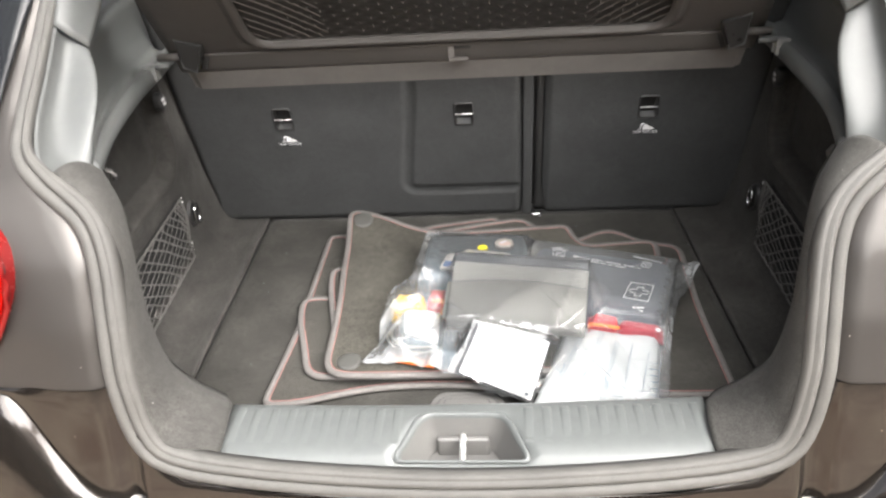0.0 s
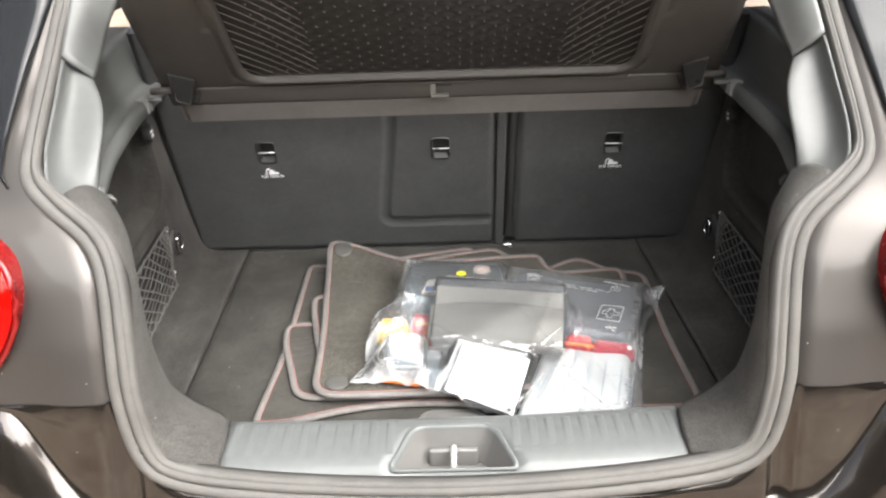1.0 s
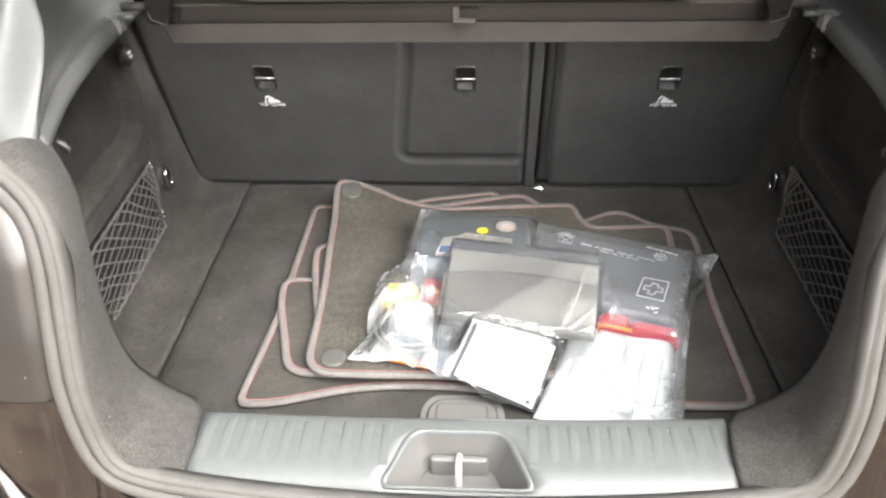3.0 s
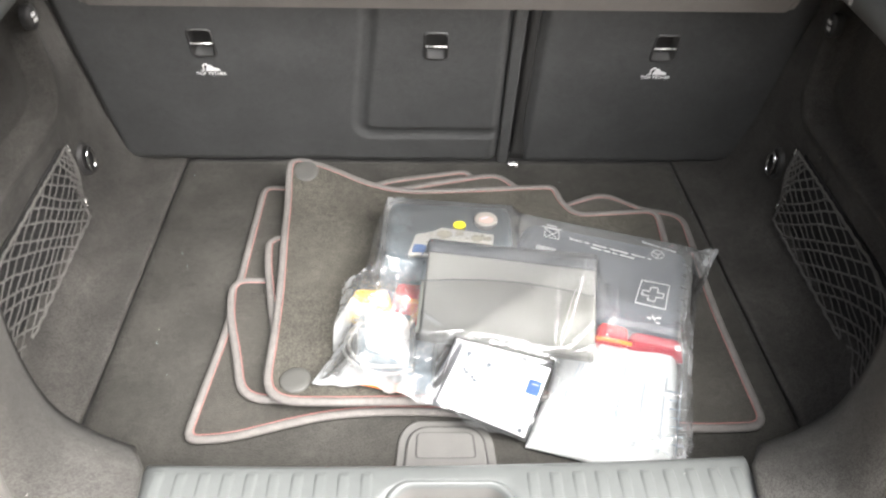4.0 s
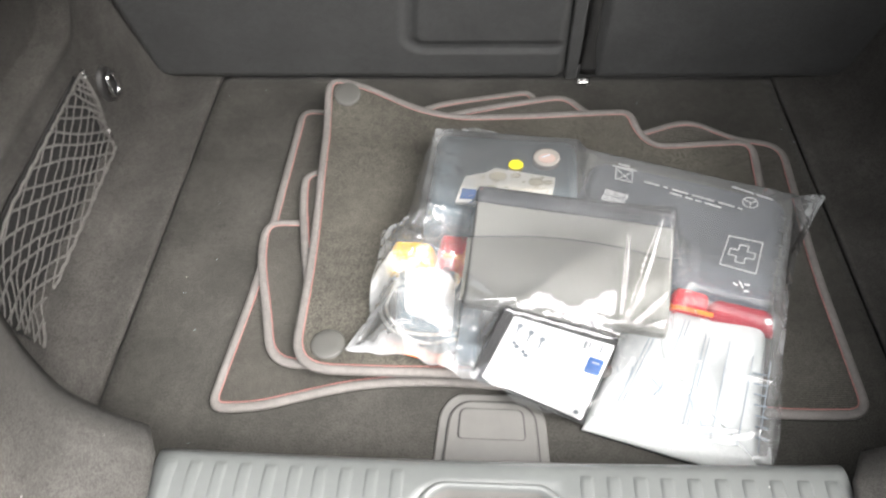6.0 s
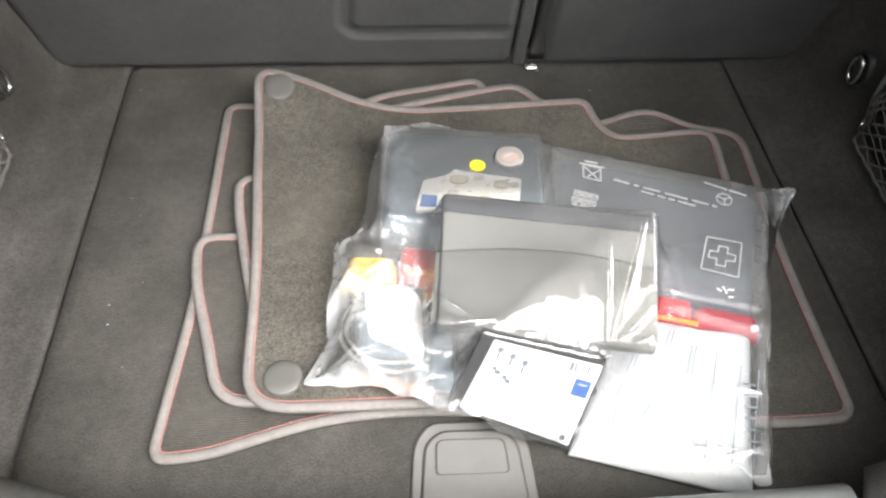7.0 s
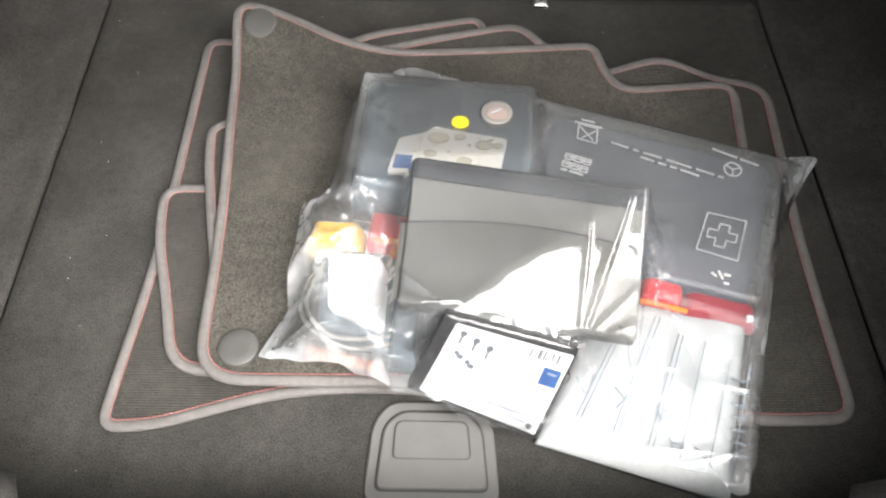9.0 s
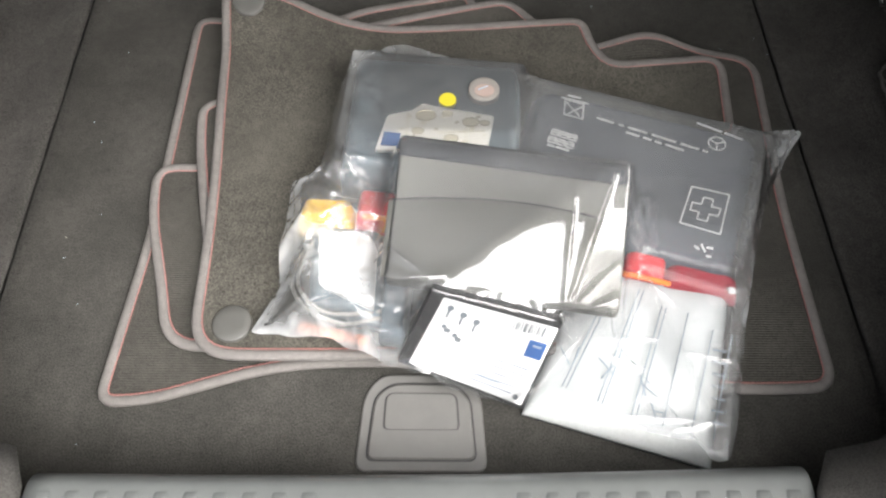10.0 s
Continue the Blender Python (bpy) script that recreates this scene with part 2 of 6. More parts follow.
M_FOLDER = surface("folder_vinyl", (0.165, 0.164, 0.150), (0.185, 0.184, 0.169), scale=60, rough=0.65, bump=0.2, fine=1500, dist=0.0004)
M_BOX = surface("black_card", (0.022, 0.022, 0.023), (0.030, 0.030, 0.031), scale=60, rough=0.45, bump=0.2, fine=1500, dist=0.0003)
M_PRINT = plain("white_print", (0.72, 0.72, 0.72), 0.6)
M_VEST = surface("frosted_packet", (0.41, 0.43, 0.425), (0.47, 0.49, 0.485), scale=40, rough=0.4, bump=0.15, fine=300, dist=0.001)
M_HOSE = plain("milky_tube", (0.36, 0.35, 0.32), 0.3)
M_GAUGE = plain("gauge_plastic", (0.19, 0.178, 0.165), 0.6)
M_ROSY = plain("rosy_dial", (0.28, 0.215, 0.19), 0.6)
M_BAND = surface("dark_edging", (0.040, 0.044, 0.050), (0.050, 0.055, 0.062), scale=60, rough=0.75, bump=0.1, fine=1500, dist=0.0003)
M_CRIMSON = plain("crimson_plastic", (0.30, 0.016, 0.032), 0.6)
M_STICKER = surface("printed_sticker", (0.90, 0.88, 0.81), (0.96, 0.94, 0.89), scale=60, rough=0.5, bump=0.0)
M_GROUND = surface("paving", (0.115, 0.070, 0.052), (0.30, 0.255, 0.19), scale=1.1, rough=0.85, bump=0.4, fine=90, dist=0.004, stain=0.35, spread=0.16, grain=0.25)
M_FAR = surface("dim_ring", (0.07, 0.066, 0.058), (0.16, 0.15, 0.13), scale=0.8, rough=0.9, bump=0.0, fine=6, stain=0.3)
M_FILM = film_material("clear_film")
M_GATEPANE = lens_material("gate_pane", (0.80, 0.81, 0.81), (0.01, 0.01, 0.01))


def dusty(m, cells, size, share, col):
    """Sparse specks of dust and grit on a surface."""
    nd, ln = m.node_tree.nodes, m.node_tree.links
    p = nd["Principled BSDF"]
    old = p.inputs["Base Color"].links[0].from_socket
    co = next(n for n in nd if n.bl_idname == "ShaderNodeTexCoord")
    vo = nd.new("ShaderNodeTexVoronoi")
    vo.inputs["Scale"].default_value = cells
    ln.new(co.outputs["Object"], vo.inputs["Vector"])
    near = nd.new("ShaderNodeMath")
    near.operation = "LESS_THAN"
    near.inputs[1].default_value = size
    ln.new(vo.outputs["Distance"], near.inputs[0])
    split = nd.new("ShaderNodeSeparateColor")
    ln.new(vo.outputs["Color"], split.inputs["Color"])
    some = nd.new("ShaderNodeMath")
    some.operation = "LESS_THAN"
    some.inputs[1].default_value = share
    ln.new(split.outputs[0], some.inputs[0])
    both = nd.new("ShaderNodeMath")
    both.operation = "MULTIPLY"
    ln.new(near.outputs[0], both.inputs[0])
    ln.new(some.outputs[0], both.inputs[1])
    mx = nd.new("ShaderNodeMix")
    mx.data_type = "RGBA"
    mx.inputs["B"].default_value = (*col, 1)
    ln.new(both.outputs[0], mx.inputs["Factor"])
    ln.new(old, mx.inputs["A"])
    ln.new(mx.outputs["Result"], p.inputs["Base Color"])


dusty(M_PAINT, 38, 0.035, 0.35, (0.5, 0.47, 0.42))
dusty(M_BUMPER, 34, 0.035, 0.45, (0.5, 0.46, 0.40))
dusty(M_SILL, 42, 0.03, 0.35, (0.45, 0.45, 0.43))
dusty(M_RING, 45, 0.035, 0.30, (0.30, 0.29, 0.27))
dusty(M_FLOOR, 30, 0.022, 0.30, (0.30, 0.28, 0.25))
dusty(M_WALL, 26, 0.024, 0.30, (0.30, 0.28, 0.25))


# ---- building helpers ----
def mesh_from(verts, faces, smooth=True):
    me = bpy.data.meshes.new("m")
    me.from_pydata([tuple(v) for v in verts], [], faces)
    bm = bmesh.new()
    bm.from_mesh(me)
    bpy.data.meshes.remove(me)
    bmesh.ops.recalc_face_normals(bm, faces=bm.faces[:])
    for f in bm.faces:
        f.smooth = smooth
    return bm


def part(name, bm, material, parent=None, label=""):
    me = bpy.data.meshes.new(name)
    bm.to_mesh(me)
    bm.free()
    me.materials.append(material)
    ob = new(name, me)
    if parent is not None:
        ob.parent = parent
    return tagged(ob, label)


def thing(name, label, category, group="", kind="", at=(0, 0, 0)):
    ob = new(name)
    ob.empty_display_size = 0.02
    ob.location = at
    return tagged(ob, label, category, group, kind)


def thick(ob, t, offset=-1.0):
    md = ob.modifiers.new("thickness", "SOLIDIFY")
    md.thickness, md.offset = t, offset
    return ob


def grid(rows, closed=False):
    """A sheet of quads through rows of points."""
    n = len(rows[0])
    verts = [p for r in rows for p in r]
    faces = []
    for i in range(len(rows) - 1):
        for j in range(n - (0 if closed else 1)):
            k = (j + 1) % n
            faces.append((i * n + j, i * n + k, (i + 1) * n + k, (i + 1) * n + j))
    return mesh_from(verts, faces)


def spline(points, n):
    """Catmull-Rom through the points, resampled evenly to n points."""
    p = [Vector(q) for q in points]
    p = [p[0] * 2 - p[1]] + p + [p[-1] * 2 - p[-2]]
    out = []
    for i in range(1, len(p) - 2):
        for k in range(24):
            t = k / 24
            a, b, c, d = p[i - 1:i + 3]
            out.append(0.5 * (2 * b + (c - a) * t + (2 * a - 5 * b + 4 * c - d) * t * t + (3 * b - a - 3 * c + d) * t ** 3))
    out.append(p[-2])
    acc = [0.0]
    for a, b in zip(out, out[1:]):
        acc.append(acc[-1] + (b - a).length)
    res, j = [], 0
    for i in range(n):
        s = acc[-1] * i / (n - 1)
        while j < len(acc) - 2 and acc[j + 1] < s:
            j += 1
        f = (s - acc[j]) / max(1e-9, acc[j + 1] - acc[j])
        res.append(out[j].lerp(out[j + 1], min(1, f)))
    return res


def tube(points, r, sides=8, closed=False, flat=1.0, cap=True):
    """A round cord along the points; flat squashes it towards z."""
    pts = [Vector(p) for p in points]
    n = len(pts)
    rows = []
    up = Vector((0, 0, 1))
    for i, p in enumerate(pts):
        a = pts[(i - 1) % n] if closed or i else p
        b = pts[(i + 1) % n] if closed or i < n - 1 else p
        t = (b - a).normalized()
        ref = up if abs(t.z) < 0.95 else Vector((0, 1, 0))
        s = t.cross(ref).normalized()
        u = s.cross(t)
        rows.append([p + s * math.cos(q) * r + u * math.sin(q) * r * flat for q in (2 * math.pi * k / sides for k in range(sides))])
    if closed:
        rows.append(rows[0])
    bm = grid(rows, closed=True)
    if cap and not closed:
        bmesh.ops.holes_fill(bm, edges=[e for e in bm.edges if e.is_boundary], sides=0)
    return bm


def fillet(corners, step=5):
    """Corner points (x, y, radius) in the plane, rounded; returns the outline."""
    n, out = len(corners), []
    for i, (x, y, r) in enumerate(corners):
        c = Vector((x, y))
        a = Vector(corners[i - 1][:2]) - c
        b = Vector(corners[(i + 1) % n][:2]) - c
        d = min(r, a.length * 0.48, b.length * 0.48)
        if d < 1e-4:
            out.append(c)
            continue
        p, q = c + a.normalized() * d, c + b.normalized() * d
        for k in range(step + 1):
            t = k / step
            out.append((1 - t) ** 2 * p + 2 * t * (1 - t) * c + t * t * q)
    return out


def slab(outline, z0, z1, bevel=0.0, segments=2):
    """A flat plate with that outline, from z0 to z1, its upper edge rounded."""
    n = len(outline)
    v = [(p[0], p[1], z0) for p in outline] + [(p[0], p[1], z1) for p in outline]
    f = [tuple(range(n, 2 * n)), tuple(reversed(range(n)))]
    f += [(i, (i + 1) % n, n + (i + 1) % n, n + i) for i in range(n)]
    bm = mesh_from(v, f, smooth=False)
    if bevel:
        top = [e for e in bm.edges if all(abs(w.co.z - z1) < 1e-6 for w in e.verts)]
        bmesh.ops.bevel(bm, geom=top, offset=bevel, segments=segments, affect="EDGES", profile=0.6)
        for q in bm.faces:
            q.smooth = abs(q.normal.z) < 0.99
    return bm


def block(x0, x1, y0, y1, z0, z1, bevel=0.0, segments=2):
    bm = bmesh.new()
    bmesh.ops.create_cube(bm, size=1)
    for v in bm.verts:
        v.co = Vector((x0 if v.co.x < 0 else x1, y0 if v.co.y < 0 else y1, z0 if v.co.z < 0 else z1))
    if bevel:
        bmesh.ops.bevel(bm, geom=bm.edges[:], offset=bevel, segments=segments, affect="EDGES", profile=0.6)
    return bm


def moved(bm, m):
    bmesh.ops.transform(bm, matrix=m, verts=bm.verts[:])
    return bm


def merged(bms):
    out = bmesh.new()
    for b in bms:
        me = bpy.data.meshes.new("m")
        b.to_mesh(me)
        b.free()
        out.from_mesh(me)
        bpy.data.meshes.remove(me)
    return out


def hexa(c, bevel=0.0):
    """A six-sided solid: four corners below, four above, each anticlockwise."""
    f = [(3, 2, 1, 0), (4, 5, 6, 7)] + [(i, (i + 1) % 4, 4 + (i + 1) % 4, 4 + i) for i in range(4)]
    bm = mesh_from(c, f, smooth=False)
    if bevel:
        bmesh.ops.bevel(bm, geom=bm.edges[:], offset=bevel, segments=3, affect="EDGES", profile=0.6)
    return bm


def lettering(text, size, m, depth=0.0003):
    cu = bpy.data.curves.new("text", "FONT")
    cu.body, cu.size, cu.align_x, cu.align_y, cu.extrude = text, size, "CENTER", "CENTER", depth
    ob = bpy.data.objects.new("text", cu)
    me = bpy.data.meshes.new_from_object(ob)
    bm = bmesh.new()
    bm.from_mesh(me)
    bpy.data.objects.remove(ob)
    bpy.data.meshes.remove(me)
    return moved(bm, m)


def mirrored(p, s):
    return Vector((p[0] * s, p[1], p[2]))


def smooth(a, b, x):
    t = min(1, max(0, (x - a) / (b - a)))
    return t * t * (3 - 2 * t)


def face_up(bm):
    """Turns an open sheet so that its faces look up."""
    if sum(f.normal.z * f.calc_area() for f in bm.faces) < 0:
        bmesh.ops.reverse_faces(bm, faces=bm.faces[:])
    return bm


# ---- the car round the boot opening ----
def mid(y):
    """The boot's centre line runs slightly askew."""
    return -0.016 * min(1, max(0, (y - 0.85) / 0.65))


SEAL = [(0, 0.709, 0.066), (0.118, 0.711, 0.0685), (0.25, 0.715, 0.078), (0.345, 0.719, 0.095), (0.383, 0.725, 0.125), (0.399, 0.742, 0.20),
        (0.402, 0.764, 0.265), (0.409, 0.80, 0.34), (0.429, 0.827, 0.382), (0.48, 0.856, 0.418), (0.514, 0.888, 0.44),
        (0.526, 0.935, 0.47), (0.530, 1.015, 0.53), (0.526, 1.095, 0.605), (0.513, 1.2, 0.72), (0.49, 1.33, 0.85)]
EDGE = [(0.3085, 0.820, 0.100), (0.350, 0.825, 0.124), (0.382, 0.832, 0.158), (0.401, 0.848, 0.22), (0.412, 0.875, 0.29), (0.427, 0.91, 0.352), (0.453, 0.935, 0.393)]
SEAL_PATH = spline([mirrored(p, -1) for p in reversed(SEAL[1:])] + SEAL, 181)

ground = part("ground", grid([[Vector((x, y, -0.62)) for x in (-400, -20, -4, 0, 4, 20, 400)] for y in (-400, -20, -4, 0, 4, 20, 400)]), M_GROUND)
tagged(ground, "pale brown paved ground under the car", "ground", kind="structure")


# dim ring behind and beside the car, unseen, added to darken reflections
rows = []
for k in range(97):
    a = radians(168 + 204 * k / 96)
    h = 7.6 + 1.6 * noise.noise(Vector((k * 0.21, 0, 0))) + 1.0 * noise.noise(Vector((k * 0.9, 3, 0)))
    rows.append([Vector((17 * math.cos(a), 17 * math.sin(a), z)) for z in (-0.63, h * 0.5, h)])
backdrop = part("backdrop", grid(rows), M_FAR)
tagged(backdrop, "unseen dim ring darkening reflections round the car", "backdrop", kind="structure")
thick(backdrop, 0.4)


def seal_frames(path):
    """Along the opening: point, way out of the opening in its own plane, and way out of the car."""
    out = []
    for i, p in enumerate(path):
        t = (path[min(i + 1, len(path) - 1)] - path[max(i - 1, 0)]).normalized()
        inner = Vector((0, 0.93, 0.42)) - p
        n = -(inner - t * inner.dot(t)).normalized()
        b = t.cross(n).normalized()
        if b.y > 0:
            b = -b
        n = (n - b * n.dot(b)).normalized()
        out.append((p, n, b))
    return out


FRAMES = seal_frames(SEAL_PATH)


def sweep(profile, frames, closed=True):
    """The inner lip narrows where the seal climbs the pillar."""
    rows = []
    for p, n, b in frames:
        k = 1 - 0.55 * smooth(0.39, 0.46, p.z)
        rows.append([p + n * (u * k if u < 0 else u) + b * v for u, v in profile])
    return grid(rows, closed=closed)


seal = thing("weather_seal", "dull grey rubber weather seal round the boot opening", "seal")
part("seal_bead", sweep([(0.0024, -0.008), (0.0026, 0.0014), (0.0044, 0.0032), (0.0085, 0.0046), (0.0130, 0.0038), (0.0162, 0.0008), (0.0174, -0.004), (0.0172, -0.009)], FRAMES), M_RUBBER, seal)
part("seal_lip", sweep([(-0.018, -0.002), (-0.0165, 0.0030), (-0.0135, 0.0056), (-0.0105, 0.0062), (-0.0088, 0.0052), (-0.0080, 0.0052), (-0.0050, 0.0072), (-0.0015, 0.0068), (0.0016, 0.0040), (0.0030, -0.001), (0.0030, -0.010), (-0.02, -0.012)], FRAMES), M_RUBBER, seal)

# how far out of the car the opening lies at each height
HZ, HY, HX = [p[2] for p in SEAL], [p[1] for p in SEAL], [p[0] for p in SEAL]


def skin(z):
    return float(np.interp(z, [-0.6, 0.0, 0.064] + HZ[3:], [0.62, 0.70, 0.708] + HY[3:]))


def seal_x(z):
    return float(np.interp(z, HZ, HX))


def wrap(x):
    """How the car's side turns away forwards."""
    d = max(0.0, abs(x) - 0.58)
    return 0.9 * d * d + (6.0 * max(0.0, abs(x) - 0.70) ** 1.5)


def bulge(z):
    """The lower flank stands upright, so it comes out of the car towards the lamp's top."""
    return 0.040 * smooth(0.19, 0.40, z) * (1 - smooth(0.40, 0.47, z))


def body_y(x, z):
    """The painted skin beside the opening."""
    d = max(0.0, abs(x) - seal_x(max(z, 0.20)) - 0.014)
    y = skin(z) + wrap(x) - 0.004 * smooth(0.0, 0.03, d) - bulge(z) * smooth(0.005, 0.22, d) + 0.006 * smooth(0.05, 0.11, d) * (1 - smooth(0.38, 0.46, z))
    return y + 0.012 * (1 - smooth(0.0, 0.012, d))


car = thing("car_body", "dark metallic grey car tail with glossy paint", "car")
for s in (-1, 1):
    # quarter panel beside the opening, from the bumper joint up past the shoulder
    rows = []
    for i in range(56):
        z = 0.1985 + (0.85 - 0.1985) * (i / 55) ** 1.15
        x0, row = seal_x(z) + 0.014, []
        for k in range(26):
            f = k / 25
            x = x0 + (0.80 - x0) * f ** 1.3
            y = body_y(x, z)
            row.append(Vector((s * x, y, z)))
        rows.append(row)
    part("quarter_panel", grid(rows), M_PAINT, car)
    # dark quarter glass along the rear pillar
    rows = []
    for i in range(36):
        z = 0.432 + 0.44 * i / 35
        wide = 0.110 * smooth(0.425, 0.60, z)
        row = []
        for k in range(8):
            x = seal_x(z) + 0.019 + 0.019 * (1 - smooth(0.43, 0.66, z)) + wide * k / 7
            row.append(Vector((s * x, body_y(x, z) - 0.004 * smooth(0.43, 0.45, z) + 0.003 * (k / 7) ** 2, z)))
        rows.append(row)
    thick(part("pillar_trim", grid(rows), M_GLASS, car, "black glossy pillar strip"), 0.004)


LEDGE = spline([(0, 0.034, 0), (0.20, 0.036, 0), (0.34, 0.039, 0), (0.42, 0.045, 0), (0.458, 0.058, 0), (0.484, 0.088, 0), (0.512, 0.134, 0), (0.535, 0.175, 0), (0.56, 0.19, 0), (0.66, 0.193, 0), (0.8, 0.194, 0)], 240)


def ledge(x):
    """Height of the bumper's ledge across the car."""
    return float(np.interp(abs(x), [p.x for p in LEDGE], [p.y for p in LEDGE]))


rows = []
for i in range(193):
    x = -0.78 + 1.56 * i / 192
    row = []
    top = 0.196 if abs(x) > 0.398 else float(np.interp(abs(x), [0, 0.25, 0.345, 0.383, 0.398], [0.046, 0.060, 0.077, 0.11, 0.19]))
    lz = min(ledge(x), top - 0.004)
    zs = [top - (top - lz) * k / 7 for k in range(8)] + [lz - 0.0008, lz - 0.0055, lz - 0.0075, lz - 0.03, lz - 0.08, lz - 0.18, lz - 0.32, -0.45, -0.5]
    push = [0.002] + [0.0] * 6 + [-0.001, -0.002, -0.0055, -0.0075, -0.015, -0.026, -0.034, -0.03, -0.01, 0.1]
    for z, d in zip(zs, push):
        row.append(Vector((x, (body_y(x, z) if abs(x) > 0.398 else skin(max(z, 0.0)) - 0.004) + d, z)))
    rows.append(row)
part("bumper", grid(rows), M_BUMPER, car, "glossy dark grey bumper")
for s in (-1, 1):
    rows = []
    for k in range(20):
        x = 0.40 + 0.36 * k / 19
        rows.append([Vector((s * x, body_y(x, 0.197) + 0.004, 0.190)), Vector((s * x, body_y(x, 0.197) + 0.004, 0.206))])
    part("joint_backing", grid(rows), M_DARK, car, "dark joint between bumper and panel")

LAMP_X, LAMP_Z, LAMP_W, LAMP_H, LAMP_SLANT = 0.631, 0.292, 0.112, 0.108, 0.42
for s in (-1, 1):
    lamp = thing("tail_lamp", "glossy red tail lamp lens with ribbed orange-red inserts", "tail lamp", group="tail lamps")
    rows = []
    for i in range(15):
        ph = i / 14
        row = []
        for k in range(48):
            a = 2 * math.pi * k / 48
            r = math.sin(ph * math.pi / 2)
            ex = LAMP_W * (1 + 0.06 * math.sin(a)) * math.cos(a) * r
            ez = LAMP_H * math.sin(a) * r
            x = LAMP_X + ex - LAMP_SLANT * ez
            z = LAMP_Z + ez
            y = skin(z) + wrap(x) - bulge(z) - 0.006 - 0.022 * math.cos(ph * math.pi / 2)
            row.append(Vector((s * x, y, z)))
        rows.append(row)
    part("lens", grid(rows, closed=True), M_RED, lamp)
    bowl = []
    for row in rows:
        c = sum(row, Vector()) / len(row)
        bowl.append([c.lerp(p, 0.985) + Vector((0, 0.014, 0)) for p in row])
    part("bowl", grid(bowl, closed=True), M_REDBOWL, lamp, "dark red lamp bowl")
    part("lens_rim", tube([p + Vector((0, 0.004, 0)) for p in rows[-1]], 0.0045, 8, closed=True), M_LAMPRIM, lamp, "dark red edge of the lens")
    skirt = [rows[-1], [p + Vector((0, 0.05, 0)) for p in rows[-1]]]
    part("housing", grid(skirt, closed=True), M_LAMPRIM, lamp)
    cx = LAMP_X

    def behind_lens(x, z, back):
        r2 = ((x - cx + LAMP_SLANT * (z - LAMP_Z)) / LAMP_W) ** 2 + ((z - LAMP_Z) / LAMP_H) ** 2
        return Vector((s * x, skin(z) + wrap(x) - bulge(z) - 0.006 - 0.022 * math.sqrt(max(0.0, 1 - r2)) + back, z))

    for zz, hh, long in ((0.362, 0.0042, 0.10), (0.346, 0.0046, 0.14), (0.332, 0.0040, 0.15), (0.284, 0.0046, 0.15), (0.270, 0.0040, 0.13), (0.246, 0.0040, 0.10)):
        x0 = cx - LAMP_SLANT * (zz - LAMP_Z) - LAMP_W * 0.90 * math.sqrt(1 - ((zz - LAMP_Z) / LAMP_H) ** 2)
        pts = [behind_lens(x0 + long * k / 15, zz - 0.006 * (k / 15 - 0.3) ** 2, 0.003) for k in range(16)]
        part("reflector", tube(pts, hh, 8, flat=0.7), M_AMBER, lamp, "orange-red reflector ridge")
    x0 = cx - 0.074
    rows = [[behind_lens(x0 + 0.12 * k / 11, 0.295 + 0.026 * m / 4, -0.0012 + 0.004 * (abs(m - 2) == 2)) for m in range(5)] for k in range(12)]
    thick(part("white_insert", grid(rows), M_WHITE, lamp, "pale clear insert"), 0.003)

# ---- boot floor ----
rows = []
for j in range(41):
    y = 0.834 + (1.530 - 0.834) * j / 40
    row = []
    for i in range(61):
        f = -1 + 2 * i / 60
        edge = 1 - smooth(0.0, 0.006, (1 - abs(f)) * 0.43)
        w = 0.4396
        row.append(Vector((f * w + mid(y), y, -0.0012 * edge)))
    rows.append(row)
floor = part("floor", face_up(grid(rows)), M_FLOOR)
tagged(floor, "charcoal carpeted boot floor panel", "floor", kind="structure")
thick(floor, 0.012)
# unseen dark plate added to keep light out of the floor's gaps
tray = part("under_floor", block(-0.50, 0.48, 0.842, 1.535, -0.030, -0.016), M_DARK)
tagged(tray, "unseen dark plate keeping light from the floor gaps", "tray", kind="structure")


# ---- side walls ----
def wall_points(k):
    """Sections of the side wall: from the opening's inner edge forwards to the seat back."""
    e = spline(EDGE, k)
    stations = [e]
    stations.append(spline([(0.434, 0.90, -0.012), (0.440, 0.902, -0.005), (0.455, 0.91, 0.0), (0.488, 0.928, 0.02), (0.508, 0.942, 0.06), (0.513, 0.952, 0.15), (0.514, 0.965, 0.25), (0.512, 0.985, 0.33), (0.51, 1.0, 0.42)], k))
    sec = [(0.4520, -0.015), (0.4450, -0.006), (0.4425, 0.0002), (0.449, 0.0032), (0.470, 0.0012), (0.498, 0.003), (0.518, 0.016), (0.528, 0.045), (0.534, 0.11), (0.537, 0.20), (0.540, 0.31), (0.542, 0.43)]
    stations.append(spline([(x, 1.02, z) for x, z in sec], k))
    for y, w in ((1.13, 0.006), (1.30, 0.012), (1.545, 0.012)):
        sec = [(0.4520, -0.015), (0.4450, -0.006), (0.4425, 0.0002), (0.449, 0.0032), (0.475, 0.0012), (0.505, 0.003), (0.526, 0.016), (0.536, 0.045), (0.542, 0.11), (0.545, 0.20), (0.548, 0.31), (0.550, 0.43)]
        lean = 0.30 if y > 1.5 else 0.0
        stations.append(spline([(x + (w - 0.006 if z > 0.002 else 0.0), y - lean * z, z) for x, z in sec], k))
    return stations


